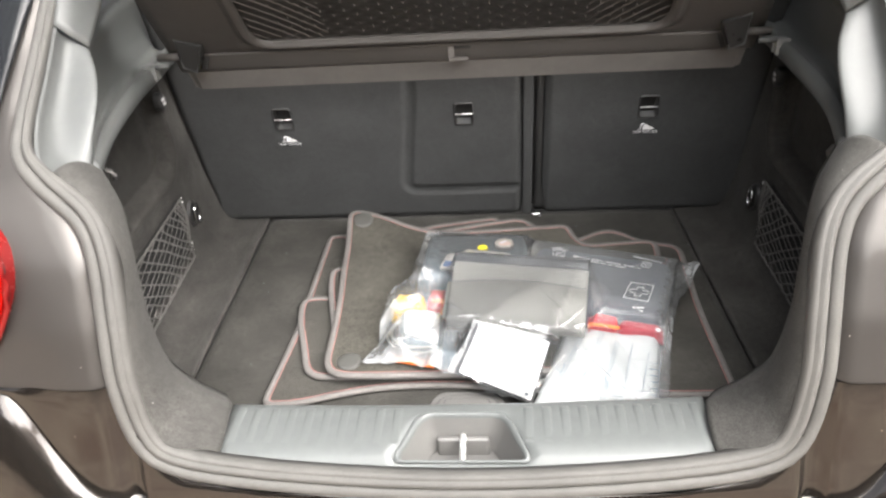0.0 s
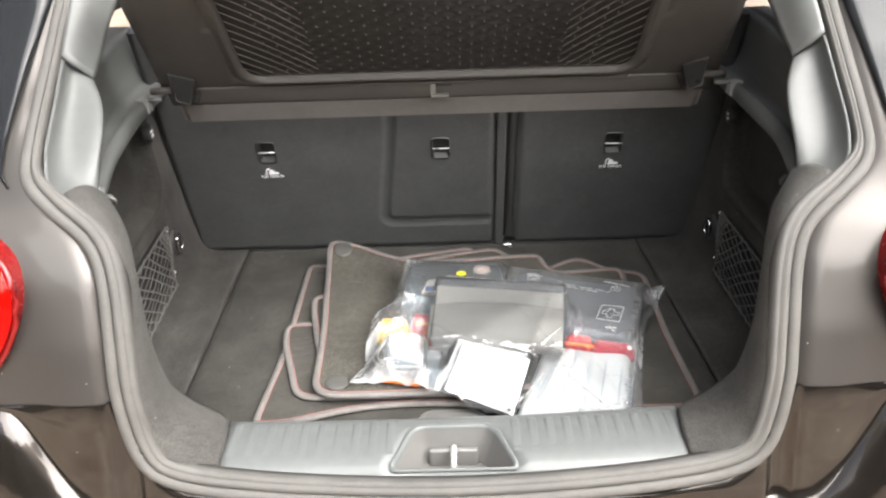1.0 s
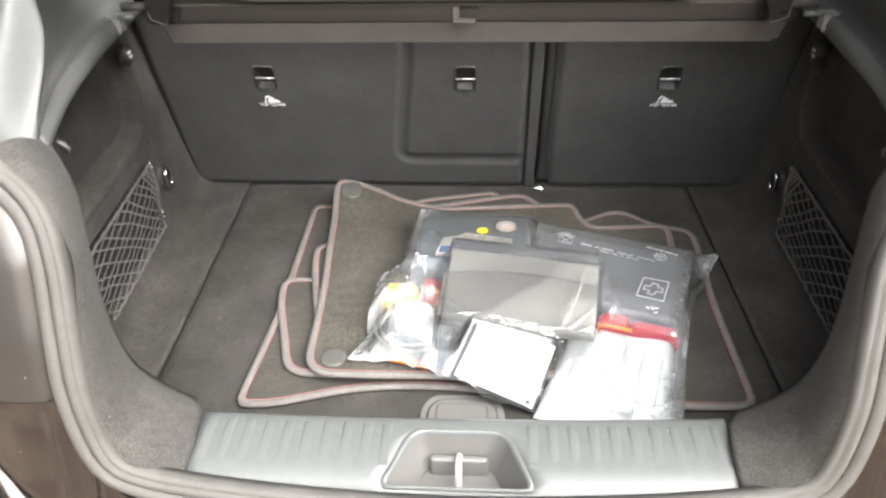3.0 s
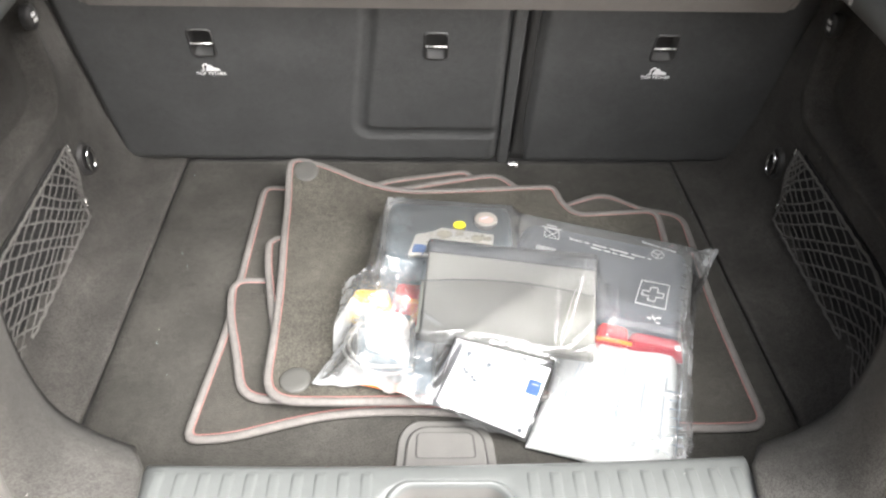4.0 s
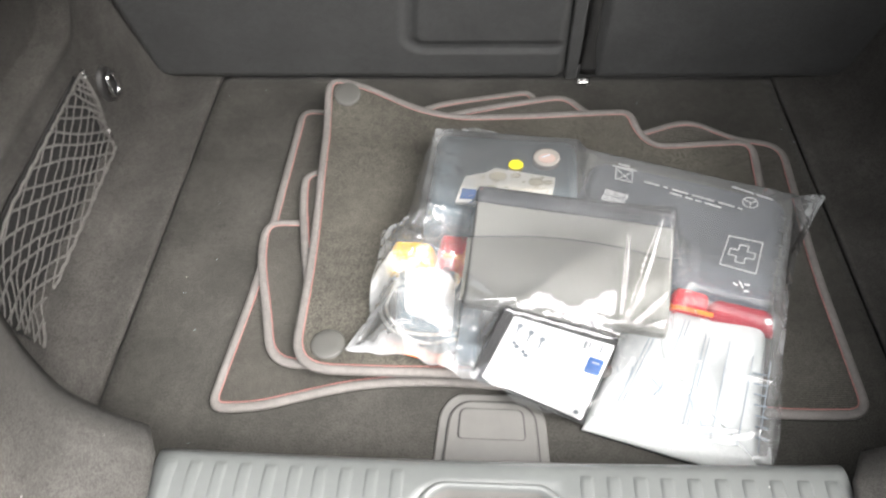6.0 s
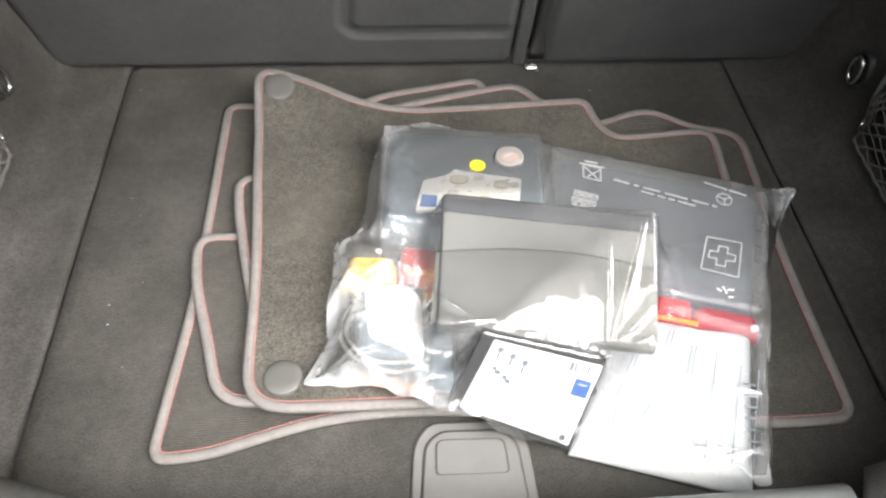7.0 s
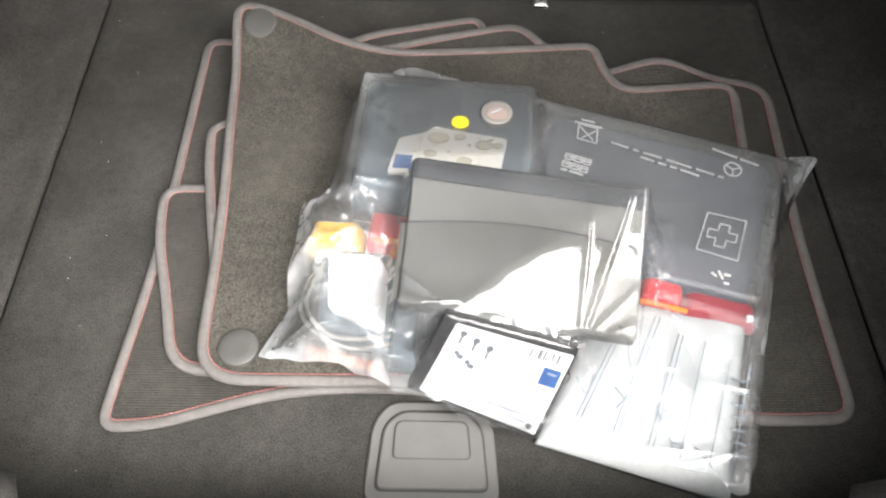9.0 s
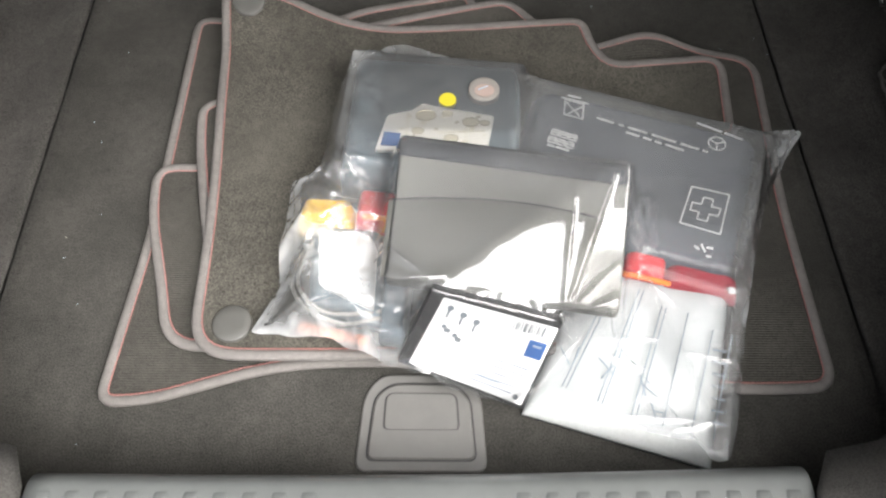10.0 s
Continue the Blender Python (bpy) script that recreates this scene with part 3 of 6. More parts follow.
def build_wall(s):
    K, U = 110, 150
    st = wall_points(K)
    cols = [spline([t[j] for t in st], U) for j in range(K)]
    rows = []
    for i in range(U):
        row = []
        for j in range(K):
            p = cols[j][i].copy()
            # recessed panel towards the opening, with a rounded corner
            if p.y > 0.97 and p.z > 0.10:
                dy, dz = 1.366 - p.y, p.z - (0.205 + 0.01 * (1.36 - p.y))
                r = 0.05
                inside = min(dy, dz) if (dy > r or dz > r) else r - math.hypot(r - dy, r - dz)
                p.x += (0.030 * smooth(-0.002, 0.005, inside) - 0.008 * smooth(0.01, 0.06, inside) - 0.005 * math.exp(-((inside + 0.010) / 0.008) ** 2)) * smooth(0.97, 1.03, p.y)
            # hollow behind the luggage net
            if 0.94 < p.y < 1.34 and 0.02 < p.z < 0.17:
                p.x += 0.034 * smooth(0.0, 0.03, 1.318 - p.y) * smooth(0.036, 0.056, p.z) * smooth(0.0, 0.018, 0.156 - p.z) * smooth(0.985, 1.03, p.y)
            p.x += 0.0015 * noise.noise(p * 18)
            row.append(Vector((s * p.x + mid(p.y), p.y, p.z)))
        rows.append(row)
    return grid(rows)


def build_edge(s):
    """Padded carpet roll between the seal and the boot."""
    outer = spline([q for q in [(0.3085, 0.731, 0.075)] + [tuple(v) for v in SEAL[3:10]]], 60)
    inner = spline(EDGE, 60)
    fr = seal_frames(outer)
    rows = []
    for j in range(60):
        p, n, b = fr[j]
        a = p - n * 0.012 + b * 0.002
        e = inner[j]
        row = []
        for k in range(13):
            f = k / 12
            q = a.lerp(e, f)
            q = q + b * 0.016 * (0.15 + 0.85 * smooth(2, 16, j)) * math.sin(math.pi * min(1, f * 1.05)) ** 0.8 - n * 0.010 * math.sin(math.pi * f)
            row.append(Vector((s * q.x, q.y, q.z)))
        d = Vector((0.022, 0.035, -0.008))
        for f in (0.3, 1.0):
            q = e + d * f + Vector((0.0, 0.0, -0.006 * f))
            row.append(Vector((s * q.x, q.y, q.z)))
        rows.append(row)
    return grid(rows)


for s, nm in ((-1, "wall_left"), (1, "wall_right")):
    w = part(nm, build_wall(s), M_WALL)
    tagged(w, "charcoal carpeted side wall of the boot", "wall", kind="structure")
    e = part("trim", build_edge(s), M_RING)
    tagged(e, "padded grey carpet roll along the boot opening", "trim", kind="structure")
    thick(e, 0.004)


# ---- pillar trims and shelf ledges ----
def concave(a, b, n, m, depth):
    """A sheet between two border curves, hollowed by depth."""
    a, b = spline(a, n), spline(b, n)
    rows = []
    for i in range(n):
        row = []
        for k in range(m):
            f = k / (m - 1)
            q = a[i].lerp(b[i], f)
            h = 1.5 * math.sin(math.pi * f) * (1 - f) ** 0.7
            row.append(q + Vector(depth) * h * math.sin(math.pi * (0.15 + 0.7 * i / (n - 1))))
        rows.append(row)
    return rows


A1 = [(0.450, 0.850, 0.404), (0.492, 0.872, 0.427), (0.510, 0.915, 0.460), (0.517, 0.98, 0.504), (0.519, 1.04, 0.552)]
B1 = [(0.459, 0.920, 0.404), (0.459, 0.945, 0.433), (0.461, 0.985, 0.467), (0.470, 1.020, 0.493), (0.488, 1.052, 0.517)]
A2 = [(0.519, 1.042, 0.5545), (0.515, 1.10, 0.615), (0.503, 1.2, 0.72), (0.482, 1.33, 0.85)]
B2 = [(0.488, 1.054, 0.520), (0.485, 1.085, 0.542), (0.479, 1.13, 0.58), (0.471, 1.18, 0.62), (0.455, 1.30, 0.74)]
LOW = [(0.455, 0.930, 0.388), (0.475, 1.03, 0.401), (0.487, 1.15, 0.407), (0.503, 1.29, 0.404), (0.515, 1.42, 0.404)]
LIP = [(0.459, 0.930, 0.405), (0.488, 1.03, 0.416), (0.496, 1.15, 0.428), (0.508, 1.29, 0.427), (0.522, 1.42, 0.426)]
STEP = [(0.464, 0.940, 0.421), (0.504, 1.03, 0.423), (0.524, 1.15, 0.434), (0.542, 1.29, 0.434), (0.556, 1.42, 0.436)]
HIGH = B1 + [(0.516, 1.17, 0.522), (0.546, 1.29, 0.522), (0.562, 1.42, 0.522)]


def flip(rows, s):
    return [[Vector((s * p.x + mid(p.y) * smooth(0.95, 1.2, p.y), p.y, p.z)) for p in r] for r in rows]


for s in (-1, 1):
    pil = thing("pillar_cover", "smooth mid-grey plastic rear pillar cover with shelf ledge", "trim panel", group="pillar covers")
    thick(part("lower_cover", grid(flip(concave(A1, B1, 40, 18, (0.016, 0.022, -0.004)), s)), M_PLASTIC, pil), 0.003)
    thick(part("upper_cover", grid(flip(concave(A2, B2, 30, 10, (-0.004, -0.010, 0.0)), s)), M_PLASTIC, pil), 0.003)
    low, lip, step, high = (spline(c, 40) for c in (LOW, LIP, STEP, HIGH))
    rows = []
    for i in range(40):
        a, b, c, d = low[i], lip[i], step[i], high[i]
        under = a + Vector((0.05, 0, -0.004))
        row = [under, a + Vector((0.004, 0, -0.004)), a, a.lerp(b, 0.5) + Vector((-0.003, 0, 0.001)), a.lerp(b, 0.9) + Vector((-0.002, 0, 0)), b]
        row += [b.lerp(c, 0.15), b.lerp(c, 0.5) + Vector((0.001, 0, -0.009)), b.lerp(c, 0.9) + Vector((0, 0, -0.008)), c, c.lerp(d, 0.06), c.lerp(d, 0.15) + Vector((0.004, 0, 0))]
        row += [c.lerp(d, f) + Vector((0.006 * math.sin(math.pi * f), 0, 0)) for f in (0.35, 0.6, 0.85)]
        w = smooth(1.05, 1.12, d.y)
        row += [d, d + Vector((0.008, 0.0, 0.003)) * w, d + Vector((0.05, 0.02, 0.0)) * w]
        rows.append(row)
    thick(part("shelf_ledge", grid(flip(rows, s)), M_PLASTIC, pil), 0.002)
    for dy, hh in ((0.0, 0.014), (0.016, 0.012)):
        y = 1.262 + dy
        rest = merged([block(-0.005, 0.005, -0.003, 0.003, 0, hh + 0.012, 0.0015), block(-0.004 if s > 0 else -0.015, 0.015 if s > 0 else 0.004, -0.003, 0.003, hh + 0.007, hh + 0.012, 0.0015)])
        part("shelf_rest", moved(rest, pose(s * 0.500 + mid(y), y, 0.407)), M_LITREST, pil, "moulded shelf rest, paler for the light on it")

# ---- seat backs ----
LEAN = 0.30


def seat_y(z):
    return 1.522 - LEAN * z


LATCHES = [(-0.363, 0.266), (-0.011, 0.264), (0.337, 0.264)]


def build_back(x0, x1, fold):
    """Felt-covered seat back with a sunken outline of the middle section and holes for the tether anchors."""
    nx, nz = max(2, int((x1 - x0) / 0.0045)), 116
    verts, faces = [], []
    for j in range(nz + 1):
        z = 0.002 + 0.52 * j / nz
        for i in range(nx + 1):
            x = x0 + (x1 - x0) * i / nx
            d = min(x - x0, x1 - x)
            y = seat_y(z) + 0.012 * (1 - smooth(0, 0.016, d)) ** 2 + 0.010 * (1 - smooth(0, 0.015, z))
            if fold:
                left = -0.150 + 0.030 * smooth(0.05, 0.36, z)
                dx, dz = x - left, z - 0.066
                r = 0.035
                q = min(dx, dz) if dx > r or dz > r else r - math.hypot(r - dx, r - dz)
                q2 = q - 0.017
                y += 0.007 * smooth(-0.003, 0.005, q) * (1 - smooth(0.0, 0.006, q2)) if x < x1 - 0.008 else 0
            y += 0.0012 * noise.noise(Vector((x * 7, 0, z * 7)))
            verts.append((x, y, z))
    w = nx + 1
    for j in range(nz):
        for i in range(nx):
            cx = (verts[j * w + i][0] + verts[j * w + i + 1][0]) / 2
            cz = (verts[j * w + i][2] + verts[(j + 1) * w + i][2]) / 2
            if any(abs(cx - lx) < 0.0165 and abs(cz - lz) < 0.023 for lx, lz in LATCHES):
                continue
            faces.append((j * w + i, j * w + i + 1, (j + 1) * w + i + 1, (j + 1) * w + i))
    return mesh_from(verts, faces)


def tether_anchor(parent, x, z):
    m = pose(x, seat_y(z), z, math.degrees(math.atan(LEAN)), 0, 0)
    o = fillet([(-0.019, -0.026, 0.008), (0.019, -0.026, 0.008), (0.019, 0.026, 0.008), (-0.019, 0.026, 0.008)])
    i2 = fillet([(-0.0155, -0.0225, 0.006), (0.0155, -0.0225, 0.006), (0.0155, 0.0225, 0.006), (-0.0155, 0.0225, 0.006)])
    n = len(o)
    levels = [(o, 0.003), (o, -0.0015), (i2, -0.0025), (i2, 0.018)]
    rows = [[Vector((p[0], y, p[1])) for p in ol] for ol, y in levels]
    bm = grid(rows, closed=True)
    vs = [v for v in bm.verts if abs(v.co.y - 0.018) < 1e-6]
    bmesh.ops.contextual_create(bm, geom=vs)
    cup = part("anchor_cup", moved(bm, m), M_DARK, parent, "black recessed tether anchor cup")
    part("anchor_bar", moved(tube([(-0.0165, -0.003, 0.001), (0.0165, -0.003, 0.001)], 0.0013, 8), m), M_WHITEMETAL, cup, "bright tether anchor bar")


def tether_mark(parent, x, z):
    m = Matrix.Translation((x, seat_y(z) - 0.0022, z)) @ Euler((radians(90) + math.atan(LEAN), 0, 0)).to_matrix().to_4x4()
    part("tether_lettering", lettering("TOP TETHER", 0.0082, m @ pose(0, -0.010, 0)), M_PRINT, parent, "white TOP TETHER lettering")
    bits = [tube([(-0.010, -0.004, 0), (-0.010, 0.006, 0), (-0.006, 0.010, 0), (-0.002, 0.008, 0)], 0.0012, 5),
            slab(fillet([(-0.007, -0.004, 0.001), (0.016, -0.004, 0.001), (0.014, 0.001, 0.001), (0.006, 0.003, 0.001), (0.002, 0.009, 0.002), (-0.004, 0.006, 0.002)]), 0, 0.0004),
            slab(fillet([(-0.016, -0.004, 0.001), (-0.010, -0.004, 0.001), (-0.012, -0.002, 0.001)]), 0, 0.0004)]
    part("tether_symbol", moved(merged(bits), m), M_PRINT, parent, "white child-seat symbol")


seat_wide = thing("rear_seat_back", "black felt-covered rear seat back with sunken middle section", "seat back", group="rear seat backs")
part("backrest", build_back(-0.566, 0.1005, True), M_SEAT, seat_wide)
seat_small = thing("rear_seat_back", "narrow black felt-covered rear seat back", "seat back", group="rear seat backs")
part("backrest", build_back(0.1435, 0.548, False), M_SEAT, seat_small)
for (lx, lz), par in zip(LATCHES, (seat_wide, seat_wide, seat_small)):
    tether_anchor(par, lx, lz)
tether_mark(seat_wide, -0.362, 0.217)
tether_mark(seat_small, 0.337, 0.217)
part("stiffener", moved(block(0.1030, 0.1215, 0.0015, 0.016, 0.0, 0.5, 0.003), Matrix.Translation((0, 1.522, 0)) @ Matrix.Rotation(math.atan(LEAN), 4, "X")), M_SEAT, seat_wide)

belt = thing("belt_strap", "black strap hanging in the gap between the seat backs", "strap")
rows = []
for i in range(30):
    z = 0.012 + 0.49 * i / 29
    x = 0.1345 + 0.004 * (1 - smooth(0.0, 0.10, z))
    w = 0.0052 + 0.008 * (1 - smooth(0.0, 0.09, z))
    rows.append([Vector((x + w * f, seat_y(z) + 0.006 + 0.003 * abs(f), z)) for f in (-1, -0.6, 0, 0.6, 1)])
thick(part("webbing", grid(rows), M_DARK, belt), 0.003)
part("buckle", moved(block(-0.011, 0.009, -0.006, 0.004, 0, 0.008, 0.003), pose(0.132, 1.513, 0.003, 25, 0, 0)), M_STEEL, belt, "bright metal buckle tip")
gap = part("seat_gap_cover", merged([moved(block(0.098, 0.145, 0.03, 0.036, 0, 0.5), Matrix.Translation((0, 1.522, 0)) @ Matrix.Rotation(math.atan(LEAN), 4, "X"))]), M_DARK)
tagged(gap, "black cover behind the gap between the seat backs", "trim panel")

# ---- parcel shelf, hanging up at an angle ----
shelf = thing("parcel_shelf", "dark brown-grey parcel shelf tilted up, quilted fabric underside", "parcel shelf")
TILT45 = math.radians(43)
DIR = Vector((0, -math.cos(TILT45), math.sin(TILT45)))
NRM = Vector((0, -math.sin(TILT45), -math.cos(TILT45)))
S0 = Vector((-0.008, 1.283, 0.440))


def on_shelf(x, d, h=0.0):
    return S0 + Vector((x, 0, 0)) + DIR * d + NRM * h


rows = []
for x in [-0.462, -0.458] + [-0.45 + 0.9 * i / 20 for i in range(21)] + [0.458, 0.462]:
    e = 0.003 * (abs(x) > 0.455)
    rows.append([Vector((S0.x + x, 1.328, 0.374 + e)), Vector((S0.x + x, 1.3215 + e, 0.3715 + e)), Vector((S0.x + x, 1.2985 + e, 0.4125)), Vector((S0.x + x, 1.301 + e, 0.415))])
lip_bm = grid(rows)
for q in lip_bm.faces:
    q.smooth = False
thick(part("hinge_lip", lip_bm, M_SHELFLIP, shelf, "lighter grey-brown hinge flap"), 0.003)
rows = []
for i in range(33):
    x = -0.47 + 0.94 * i / 32
    rows.append([Vector((S0.x + x, 1.302, 0.411)), Vector((S0.x + x, 1.2985, 0.4145)), Vector((S0.x + x, 1.292, 0.424)), Vector((S0.x + x, 1.286, 0.434)), Vector((S0.x + x, 1.2835, 0.4395)), Vector((S0.x + x, 1.2775, 0.4455))])
thick(part("hinge_strip", grid(rows), M_SHELF, shelf), 0.003)


rows = []
INX, IND = 0.327, 0.027
for i in range(49):
    f = -1 + 2 * i / 48
    row = []
    for k in range(30):
        d = -0.001 + 0.449 * k / 29
        w = 0.479 - 0.14 * d
        x = f * w
        h = -0.006 * smooth(0.9, 1.0, abs(f))
        row.append(on_shelf(x, d, h))
    rows.append(row)
frame_bm = grid(rows)
kill = []
for q in frame_bm.faces:
    c = q.calc_center_median() - S0
    d = c.dot(DIR)
    if abs(c.x) < INX + 0.004 and IND < d < 0.40:
        kill.append(q)
bmesh.ops.delete(frame_bm, geom=kill, context="FACES")
thick(part("frame_panel", frame_bm, M_SHELF, shelf), 0.008, 1.0)
rim = fillet([(-INX, IND, 0.045), (INX, IND, 0.045), (INX - 0.022, 0.41, 0.03), (-INX + 0.022, 0.41, 0.03)], 8)
rows = []
for p in rim:
    c = Vector((0, 0.2))
    out = (Vector(p) - c).normalized()
    rows.append([on_shelf(p[0] + out.x * u, p[1] + out.y * u, h) for u, h in ((0.035, -0.001), (0.013, 0.0005), (0.010, 0.005), (0.004, 0.007), (-0.002, 0.004), (-0.004, -0.004))])
rows.append(rows[0])
part("rim", grid(rows), M_SHELF, shelf, "raised rounded rim")
rows = []
for k in range(131):
    d = 0.018 + 0.395 * k / 130
    row = []
    for i in range(261):
        x = (-0.345 + 0.690 * i / 260)
        u, v = x / 0.036, d / 0.0125
        weave = math.cos(math.pi * (u + v * 0.5)) * math.cos(math.pi * (u - v * 0.5))
        side = smooth(0.20, 0.30, abs(x))
        h = -0.007 + 0.0014 * (1 - side) * weave * weave
        row.append(on_shelf(x, d, h))
    rows.append(row)
part("quilted_panel", grid(rows), M_FABRIC, shelf, "dark quilted fabric with raised dots")
dots = []
for k in range(33):
    d = 0.022 + 0.0125 * k
    for i in range(-9, 10):
        x = 0.036 * (i + (0.5 if k % 2 else 0.0))
        if abs(x) > 0.285 or d > 0.40:
            continue
        ring = [on_shelf(x + 0.0026 * math.cos(a), d + 0.0026 * math.sin(a), -0.0062) for a in (math.pi * m / 3 for m in range(6))]
        top = [on_shelf(x + 0.0014 * math.cos(a), d + 0.0014 * math.sin(a), -0.0042) for a in (math.pi * m / 3 for m in range(6))]
        dots.append((ring, top))
dv, df = [], []
for ring, top in dots:
    b = len(dv)
    dv += ring + top
    df += [(b + m, b + (m + 1) % 6, b + 6 + (m + 1) % 6, b + 6 + m) for m in range(6)] + [tuple(b + 6 + m for m in range(6))]
# dots coloured paler than the fabric to paint their glints
tagged(part("quilting_dot", mesh_from(dv, df), M_DOT, shelf, "small raised dots, paler to show their glints"), kind="stuff")
# thin raised lines fanning out at both ends of the fabric
lines = []
for sx in (-1, 1):
    for k in range(20):
        pts = []
        for m in range(15):
            f = m / 14
            ax = 0.335 - 0.135 * f
            d = -0.02 + 0.024 * k - 0.115 * f - 0.03 * f * f + 0.09
            if 0.03 < d < 0.405:
                pts.append(on_shelf(sx * ax, d, -0.0050 - 0.0016 * f))
        if len(pts) > 2:
            lines.append(tube(pts, 0.0009, 5, cap=False))
tagged(part("quilting_line", merged(lines), M_PIPING, shelf, "thin pale raised lines"), kind="stuff")
hk = merged([moved(block(-0.005, 0.005, -0.002, 0.008, -0.012, 0.012, 0.002), pose(-0.010, 0, 0)),
             moved(block(-0.014, 0.018, -0.008, 0.003, -0.016, -0.011, 0.002), pose(0, 0, 0)),
             moved(block(-0.012, -0.002, -0.004, 0.006, 0.008, 0.013, 0.002), pose(0, 0, 0))])
# thin proud plate, dark to paint the shade of a square recess
part("hook_shade", moved(block(-0.009, 0.018, -0.0012, 0.0012, -0.009, 0.010, 0.0008), pose(-0.005, 1.2862, 0.4303, 31, 0, 0)), M_DARK, shelf, "small dark square plate for the shade behind the hook")
part("hook", moved(hk, pose(-0.009, 1.283, 0.431)), M_SHELFLIP, shelf, "small moulded hook")
for s in (-1, 1):
    c = [(-0.016, 0.0, 0.031), (0.027, 0.0, 0.020), (0.010, 0.0, -0.024), (-0.012, 0.0, -0.016)]
    front = [Vector((p[0] * -s, -0.016 + 0.006 * (p[2] < 0), p[2])) for p in c]
    back = [Vector((p[0] * -s * 0.95, 0.014, p[2] * 0.95)) for p in c]
    f = mesh_from(back + front, [(0, 1, 2, 3), (4, 5, 6, 7)] + [(i, (i + 1) % 4, 4 + (i + 1) % 4, 4 + i) for i in range(4)], smooth=False)
    bmesh.ops.bevel(f, geom=f.edges[:], offset=0.002, segments=2, affect="EDGES")
    br = part("hinge_bracket", moved(f, pose(s * 0.431 - 0.010, 1.262, 0.446)), M_BRACKET, shelf, "black wedge-shaped hinge bracket")
    # pale tube paints the highlight on the bracket's edge
    part("bracket_highlight", moved(tube(front, 0.0015, 6, closed=True), pose(s * 0.431 - 0.010, 1.262, 0.446)), M_PLASTIC, br, "pale highlight along the bracket edge")
    # larger dark plate behind paints the shade round it
    shade = [Vector((p.x * 1.22 - s * 0.003, 0.016, p.z * 1.2)) for p in front]
    part("bracket_shade", moved(hexa([p + Vector((0, 0.004, 0)) for p in shade] + shade, 0.001), pose(s * 0.431 - 0.010, 1.262, 0.446)), M_DARK, br, "dark plate for the shade round the bracket")
    part("hinge_pin", tube([(s * 0.455 - 0.012, 1.278, 0.442), (s * 0.492 - 0.012, 1.280, 0.440)], 0.0065, 10), M_SHELF, br)
    part("hinge_pin", tube([(s * 0.470 - 0.012, 1.262, 0.431), (s * 0.500 - 0.012, 1.264, 0.430)], 0.004, 8), M_PLASTIC, br)

# ---- plain closing shell: cabin, roof and raised tailgate, out of sight, added to block light ----
shell = thing("cabin_shell", "unseen dark shell closing the cabin, with raised tailgate", "car", kind="structure")
part("roof", block(-0.62, 0.62, 1.30, 3.2, 0.90, 0.94), M_DARK, shell)
part("cabin_floor", block(-0.70, 0.70, 1.62, 3.2, -0.35, -0.31), M_DARK, shell)
part("cabin_front", block(-0.70, 0.70, 3.2, 3.24, -0.35, 0.94), M_DARK, shell)
for s in (-1, 1):
    part("cabin_side", block(min(s * 0.70, s * 0.74), max(s * 0.70, s * 0.74), 1.42, 3.2, -0.35, 0.43), M_DARK, shell)
    part("wheel_arch", block(min(s * 0.60, s * 0.70), max(s * 0.60, s * 0.70), 0.98, 1.62, -0.35, 0.49), M_DARK, shell)
for s in (-1, 1):
    part("pillar_lining", block(min(s * 0.62, s * 0.65), max(s * 0.62, s * 0.65), 1.30, 1.80, 0.545, 0.90), M_DARK, shell)
part("underfloor", block(-0.70, 0.70, 0.78, 1.62, -0.30, -0.26), M_DARK, shell)
def gate_bar(x0, x1, f0, f1):
    """A bar of the raised tailgate, from f0 to f1 of the way up it."""
    lo, hi = Vector((0, 1.27, 0.93)), Vector((0, 0.96, 1.55))
    a, b = lo.lerp(hi, f0), lo.lerp(hi, f1)
    d = Vector((0, 0.055, 0.03))
    c = [Vector((x, p.y, p.z)) for p in (a, b) for x in (x0, x1)]
    c = [c[0], c[1], c[3], c[2]]
    return hexa(c + [p + d for p in c], 0.006)


# tailgate unseen; its angle is set for reflections in the bag film
gate = part("tailgate", merged([gate_bar(-0.62, 0.62, 0.0, 0.10), gate_bar(-0.62, 0.62, 0.82, 1.0), gate_bar(-0.62, -0.52, 0.10, 0.82), gate_bar(0.52, 0.62, 0.10, 0.82)]), M_DARK, shell)
# pane added so the film mirrors some sky through the tailgate
part("unseen_window", gate_bar(-0.52, 0.52, 0.10, 0.82), M_GATEPANE, gate, "unseen tinted pane letting sky into the film's reflections")

# ---- loading sill ----
sill = thing("sill_plate", "pale grey ribbed plastic loading sill with latch pocket", "sill plate")


def sill_z(y):
    """The plate: flat top, rounded rear lip falling towards the seal."""
    return float(np.interp(y, [0.722, 0.727, 0.732, 0.740, 0.752, 0.765, 0.80, 0.820, 0.827, 0.832, 0.836, 0.839, 0.8405], [0.040, 0.062, 0.075, 0.0835, 0.0888, 0.0910, 0.0930, 0.0918, 0.0902, 0.0862, 0.0798, 0.068, 0.0]))


def sill_bow(x, y):
    return 0.004 * (abs(x) / 0.31) ** 2


def sill_shift(x, y):
    """The far edge bows towards the opening in the middle and runs slightly askew."""
    return (0.0045 * x / 0.3 + 0.003 * (x / 0.3) ** 2 - 0.001) * smooth(0.795, 0.825, y)


